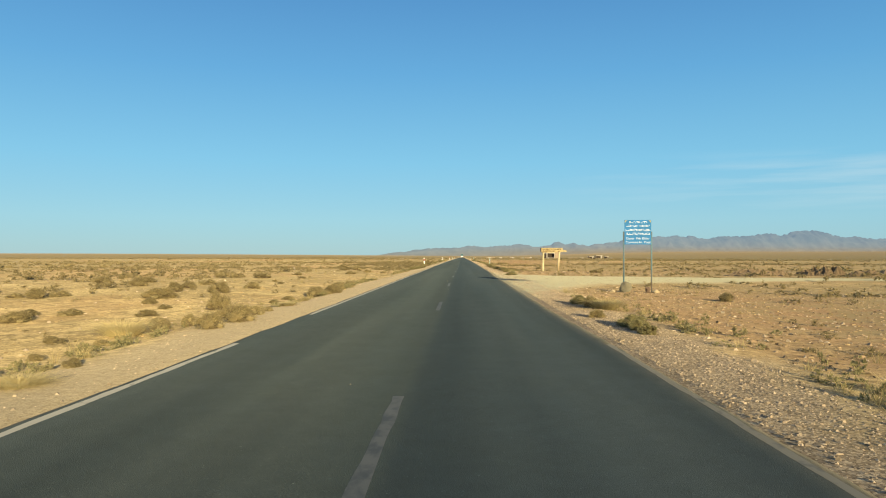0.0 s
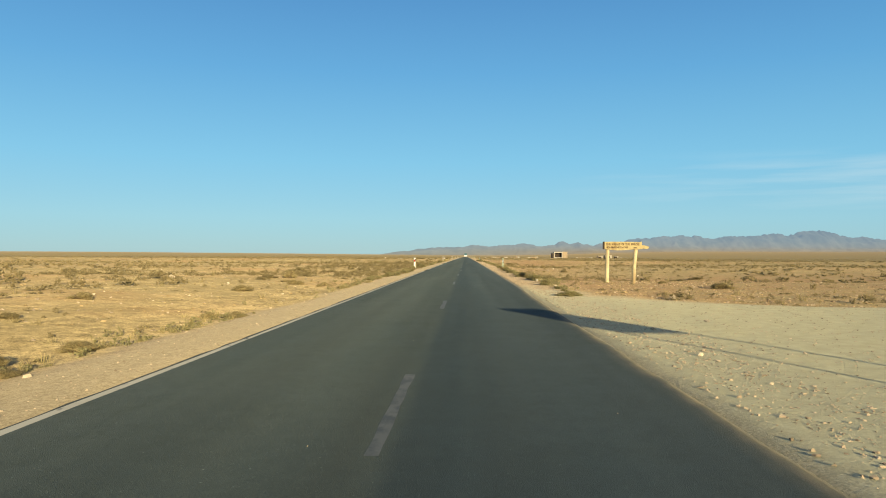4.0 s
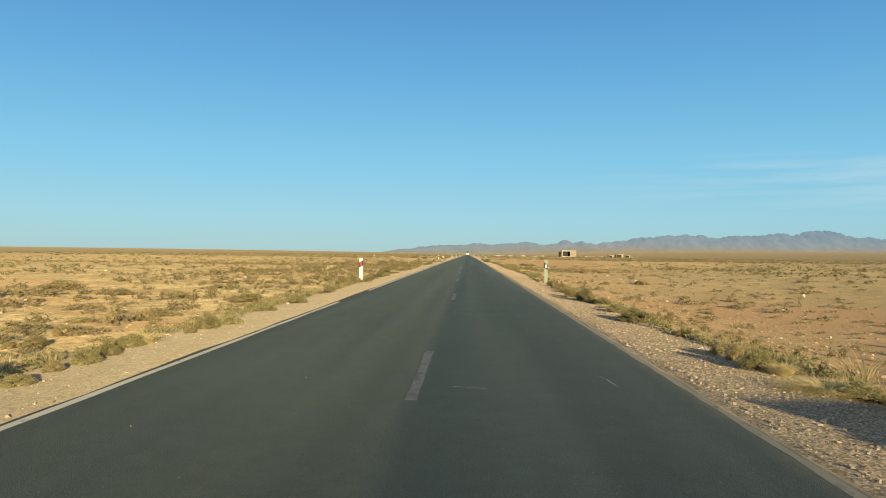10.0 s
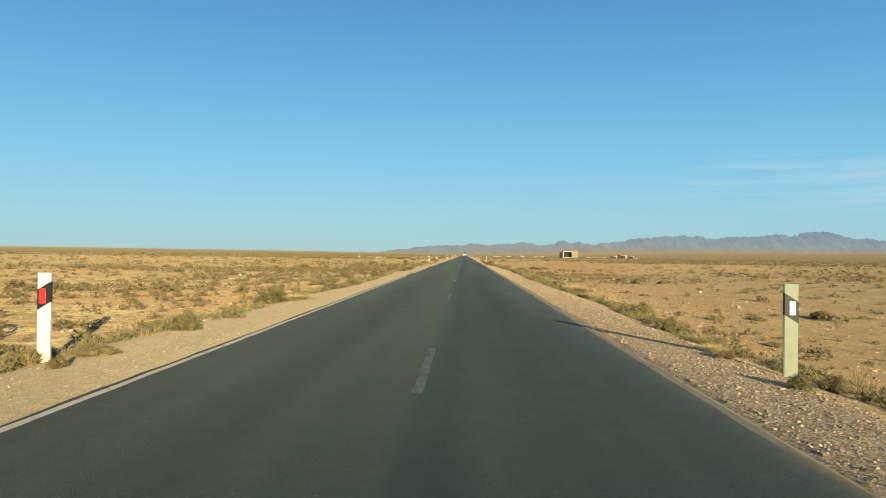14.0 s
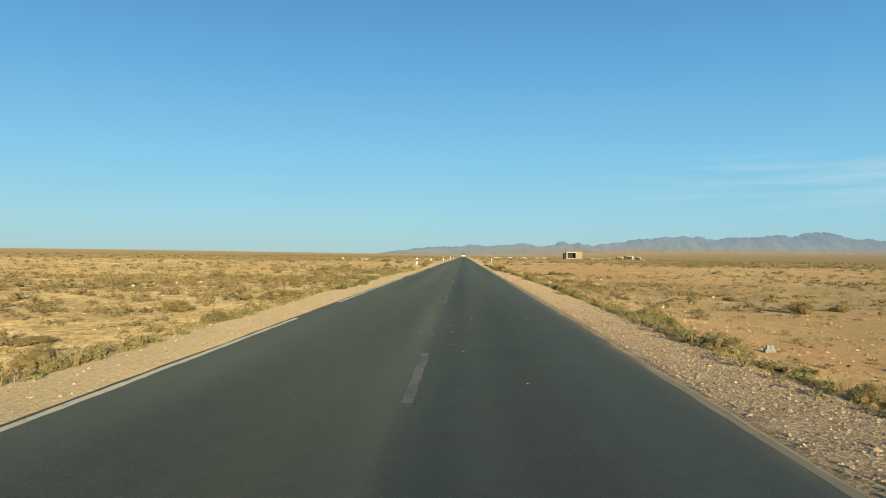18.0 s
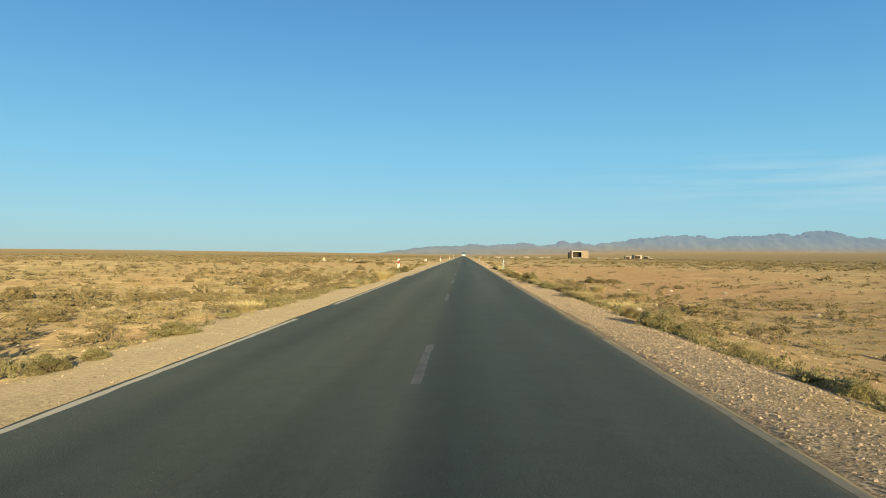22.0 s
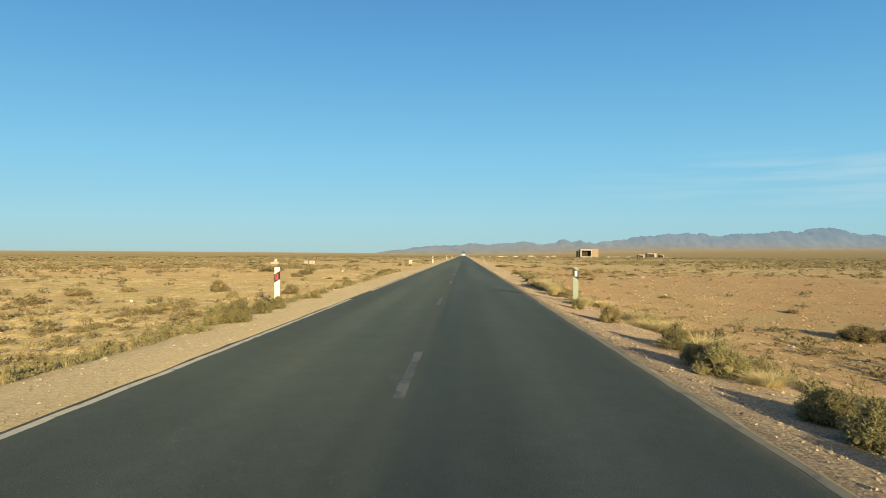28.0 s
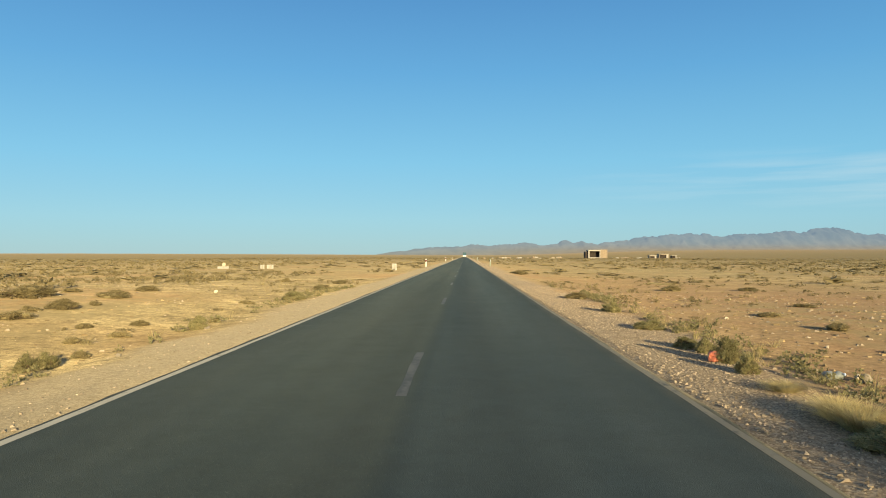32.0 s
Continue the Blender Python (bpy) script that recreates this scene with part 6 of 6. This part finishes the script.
def crushed_bottle(x, y):
    ob = thing("plastic_canister", (x, y, float(ground_z(x, y)) + 0.055), "crushed grey translucent plastic canister on the soil", "bottle", turn=12)
    bm = tube([(-0.125, 0, 0), (-0.115, 0, 0), (-0.06, 0.01, 0.01), (0.0, -0.015, -0.012), (0.05, 0.005, 0.006), (0.09, 0, 0), (0.11, 0, 0.01)], [0.02, 0.06, 0.066, 0.044, 0.06, 0.052, 0.022], 14)
    for v in bm.verts:
        v.co.z *= 0.85
        v.co += Vector((0, 1, 1)) * 0.014 * noise.noise(v.co * 22)
    part("body", bm, BAG_CLEAR, ob)
    part("cap", tube([(0.11, 0, 0.01), (0.135, 0, 0.012)], [0.018, 0.018], 10), LETTER_WHITE, ob, "white cap")
    return ob


crushed_bottle(4.92, 214.45)
litter = part("plastic_tub", box(0.19, 0.06, 0.035, (0, 0, 0.02), 0.008), LETTER_WHITE)
litter.matrix_world = pose(4.46, 208.4, float(ground_z(4.46, 208.4)), 0, 4, 10)
tagged(litter, "flat white plastic scrap lying among straw tufts", "litter")
rock("tan_rock", 5.22, 214.35, 0.15, ROCK_PALE, "pale tan rock beside the canister", 405, 0.9, 0.1)


def plastic_scrap(name, x, y, w, h, seed, label, material=BAG_CLEAR):
    """A crumpled piece of sheet plastic, folded up and flattened."""
    bm = bmesh.new()
    bmesh.ops.create_icosphere(bm, subdivisions=4, radius=0.5)
    for v in bm.verts:
        d = v.co.normalized()
        k = 1 + 0.4 * noise.noise(d * 1.6 + Vector((seed, 0, 0))) + 0.3 * abs(noise.noise(d * 4.1 + Vector((0, seed, 0)))) + 0.12 * abs(noise.noise(d * 9))
        v.co = Vector((d.x * w / 2, d.y * w * 0.3, max(d.z, -0.2) * h)) * k
    ob = part(name, bm, material)
    ob.matrix_world = pose(x, y, float(ground_z(x, y)) + 0.03, 0, 3, seed * 40 % 360)
    return tagged(ob, label, "litter")


plastic_scrap("plastic_sheet", 6.6, 165.6, 0.36, 0.075, 3, "crumpled greyish-white plastic sheet on the soil", WHITEWASH)
plastic_scrap("plastic_sheet", 5.8, 128.2, 0.2, 0.1, 5, "crumpled clear plastic sack beside the verge shrubs")
plastic_scrap("plastic_scrap", 3.8, 206.4, 0.07, 0.045, 7, "small white plastic scrap caught in straw grass", WHITE)


def road_flecks():
    """Flakes of paint and grit lying on the asphalt."""
    r = np.random.RandomState(91)
    n = 110
    y = np.where(r.uniform(0, 1, n) < 0.3, 128 + r.normal(0, 2.6, n), r.uniform(0, 235, n))
    x = np.where(np.abs(y - 128) < 5, 0.5 + r.normal(0, 0.55, n), r.uniform(-2.4, 2.5, n))
    s = (0.003 + 0.008 * r.uniform(0, 1, n) ** 3) * np.where(np.abs(y - 128) < 5, 1.2, 0.55)
    a = r.uniform(0, 6.28, n)
    vs, ts = [], []
    for i in range(n):
        k = 4 + i % 2
        ang = a[i] + np.arange(k) * 6.283 / k
        px, py = x[i] + np.cos(ang) * s[i] * 1.4, y[i] + np.sin(ang) * s[i]
        b = len(vs)
        zz = float(road_z(y[i]))
        vs += [(px[j], py[j], zz - 0.001) for j in range(k)] + [(x[i] + (px[j] - x[i]) * 0.85, y[i] + (py[j] - y[i]) * 0.85, zz + 0.005) for j in range(k)]
        ts += [(b + j, b + (j + 1) % k, b + k + (j + 1) % k) for j in range(k)] + [(b + j, b + k + (j + 1) % k, b + k + j) for j in range(k)]
        ts += [(b + k, b + k + j, b + k + j + 1) for j in range(1, k - 1)]
    ob = array_object("road_flecks", np.array(vs), np.array(ts), ROCK)
    return tagged(ob, "pale paint flakes and grit scattered on the asphalt", "grit", kind="stuff")


road_flecks()
for k, (x, y, s) in enumerate(((4.2, 61.1, 0.13), (4.41, 60.95, 0.115))):
    tagged(rock("pale_rock", x, y, s, WHITEWASH, "white painted stone among the verge shrubs", 420 + k, 0.9, 0.05), group="white stones by the verge")


# ================= distant buildings =================
def farm_house(x, y):
    z = float(ground_z(x, y)) - 0.1
    ob = thing("farm_house", (x, y, z), "flat-roofed earth-coloured house with a large dark open bay", "house")
    part("side_block", box(4.4, 8, 5.4, (4.1, 0, 2.7), 0.06), MUD, ob, "tan plastered block")
    part("rear_wall", box(7.4, 0.4, 5.3, (-1.8, 3.7, 2.65), 0.05), MUD, ob)
    part("roof", box(7.8, 8.2, 0.8, (-1.9, 0, 5.1), 0.06), LIME, ob, "whitish flat roof slab")
    part("pillar", box(0.8, 0.8, 4.7, (-5.35, -3.5, 2.35), 0.05), LIME, ob, "whitish corner pillar")
    part("pillar", box(0.5, 0.8, 4.7, (1.65, -3.5, 2.35), 0.05), LIME, ob, "whitish pillar")
    part("apron_wall", box(6.4, 0.4, 0.7, (-1.75, -3.5, 0.35), 0.05), LIME, ob, "low whitish wall under the opening")
    # dark panel and annex carry painted shade
    part("shade_backing", box(7.0, 0.3, 4.6, (-1.9, 0.5, 2.4), 0.03), SHADE_WALL, ob, "inner wall coloured dark for the shade in the bay")
    part("annex", box(1.6, 6, 4.4, (-6.6, 0.6, 2.2), 0.06), SHADE_WALL, ob, "annex with shade put into its dark colour")
    part("parapet", box(4.4, 0.3, 0.35, (4.1, -3.85, 5.55), 0.03), MUD, ob)
    part("rubble_heap", stone(2.4, 77, 0.4), LIME, ob).location = (-4.4, -5.2, 0.2)
    return ob


farm_house(85.0, 660)


def small_shed(x, y, w, d, h, wall, label, seed):
    z = float(ground_z(x, y)) - 0.1
    ob = thing("shed", (x, y, z), label, "shed", "sheds on the plain")
    t = 0.3
    part("rear_wall", box(w, t, h, (0, d / 2 - t / 2, h / 2), 0.03), wall, ob)
    for s in (-1, 1):
        part("side_wall", box(t, d - t, h, (s * (w / 2 - t / 2), -t / 2, h / 2), 0.03), wall, ob)
    part("front_pier", box(w * 0.22, t, h, (w * 0.36, -d / 2 + t / 2 - 0.01, h / 2), 0.03), LIME, ob, "whitish front pier")
    part("lintel", box(w * 0.5, t, 0.4, (-w * 0.02, -d / 2 + t / 2, h - 0.2), 0.03), wall, ob)
    # added dark panel close behind the opening, in place of a shaded interior
    part("shade_backing", box(w - 0.7, 0.1, h - 0.1, (0, -d / 2 + 0.9, h / 2), 0.02), SHADE_WALL, ob, "dark panel that stands for the shaded interior")
    part("roof", box(w + 0.5, d + 0.5, 0.25, (0, 0, h + 0.12), 0.04), LIME, ob, "flat pale roof slab")
    return ob


small_shed(129.5, 668, 6.0, 6, 2.7, MUD, "small flat-roofed shed with a dark open front", 1)
small_shed(121.5, 664, 4.2, 5, 1.9, MUD, "low mud-walled shed with a dark opening", 2)
small_shed(138.5, 675, 3.0, 4, 1.7, SHADE_WALL, "low dark shed beside the others", 3)


def mud_wall(x, y, w, h, seed):
    """A low eroded wall with a broken top."""
    z = float(ground_z(x, y)) - 0.15
    r = random.Random(seed)
    n = 9
    top = [(w / 2 - w * i / n, h * r.uniform(0.55, 1.0)) for i in range(n + 1)]
    bm = plate([(-w / 2, 0), (w / 2, 0)] + top, 0.6)
    ob = part("mud_wall", bm, MUD if seed % 3 else LIME)
    ob.matrix_world = pose(x, y, z, 0, 0, r.uniform(-15, 15))
    return tagged(ob, "low pale crumbling mud wall far out on the plain", "wall", "mud walls on the plain")


wall_places = random.Random(510)
for k, (x, y, w, h) in enumerate(((24, 690, 7, 1.1), (36, 700, 9, 1.2), (50, 705, 5, 1.7), (62, 690, 5, 1.0), (104, 690, 9, 1.1), (113, 680, 7, 0.9), (17, 640, 3, 1.3),
                                  (44, 660, 6, 0.9), (70, 720, 7, 1.3), (146, 690, 6, 0.9))):
    for j in range(3):
        mud_wall(x + wall_places.uniform(-5, 5), y + wall_places.uniform(-25, 25), w * wall_places.uniform(0.2, 0.5), h * wall_places.uniform(0.6, 1.0), 500 + 3 * k + j)


def parked_lorry(x, y):
    z = float(road_z(y))
    ob = thing("lorry", (x, y, z), "white lorry with a grey-teal tarpaulin load standing on the road", "lorry")
    part("cargo_body", box(2.5, 6.2, 2.3, (0, 0.6, 2.75), 0.08), TRUCK_TARP, ob, "grey-teal tarpaulin over the load")
    part("tailboard", box(2.4, 0.12, 0.9, (0, -2.56, 1.35), 0.03), TRUCK_WHITE, ob, "white tailboard")
    part("bed", box(2.45, 6.3, 0.35, (0, 0.6, 1.42), 0.03), TRUCK_WHITE, ob)
    part("cab", box(2.3, 1.9, 2.2, (0, 4.75, 1.9), 0.18), TRUCK_WHITE, ob, "white cab")
    part("chassis", box(1.0, 8.0, 0.3, (0, 1.4, 0.85), 0.03), BLACK, ob)
    part("bumper", box(2.3, 0.15, 0.25, (0, -2.5, 0.75), 0.03), TRUCK_WHITE, ob)
    for wy in (-1.3, 4.6):
        for s in (-1, 1):
            wheel = part("wheel", tube([(s * 0.8, wy, 0.5), (s * 1.13, wy, 0.5)], [0.5, 0.5], 18), RUBBER, ob)
            part("rim", tube([(s * 1.131, wy, 0.5), (s * 1.15, wy, 0.5)], [0.28, 0.26], 14), TRUCK_WHITE, wheel)
    for s in (-1, 1):
        part("tail_lamp", box(0.25, 0.05, 0.14, (s * 0.95, -2.6, 0.78), 0.01), RED_GLASS, ob)
    return ob


parked_lorry(0.4, 735)
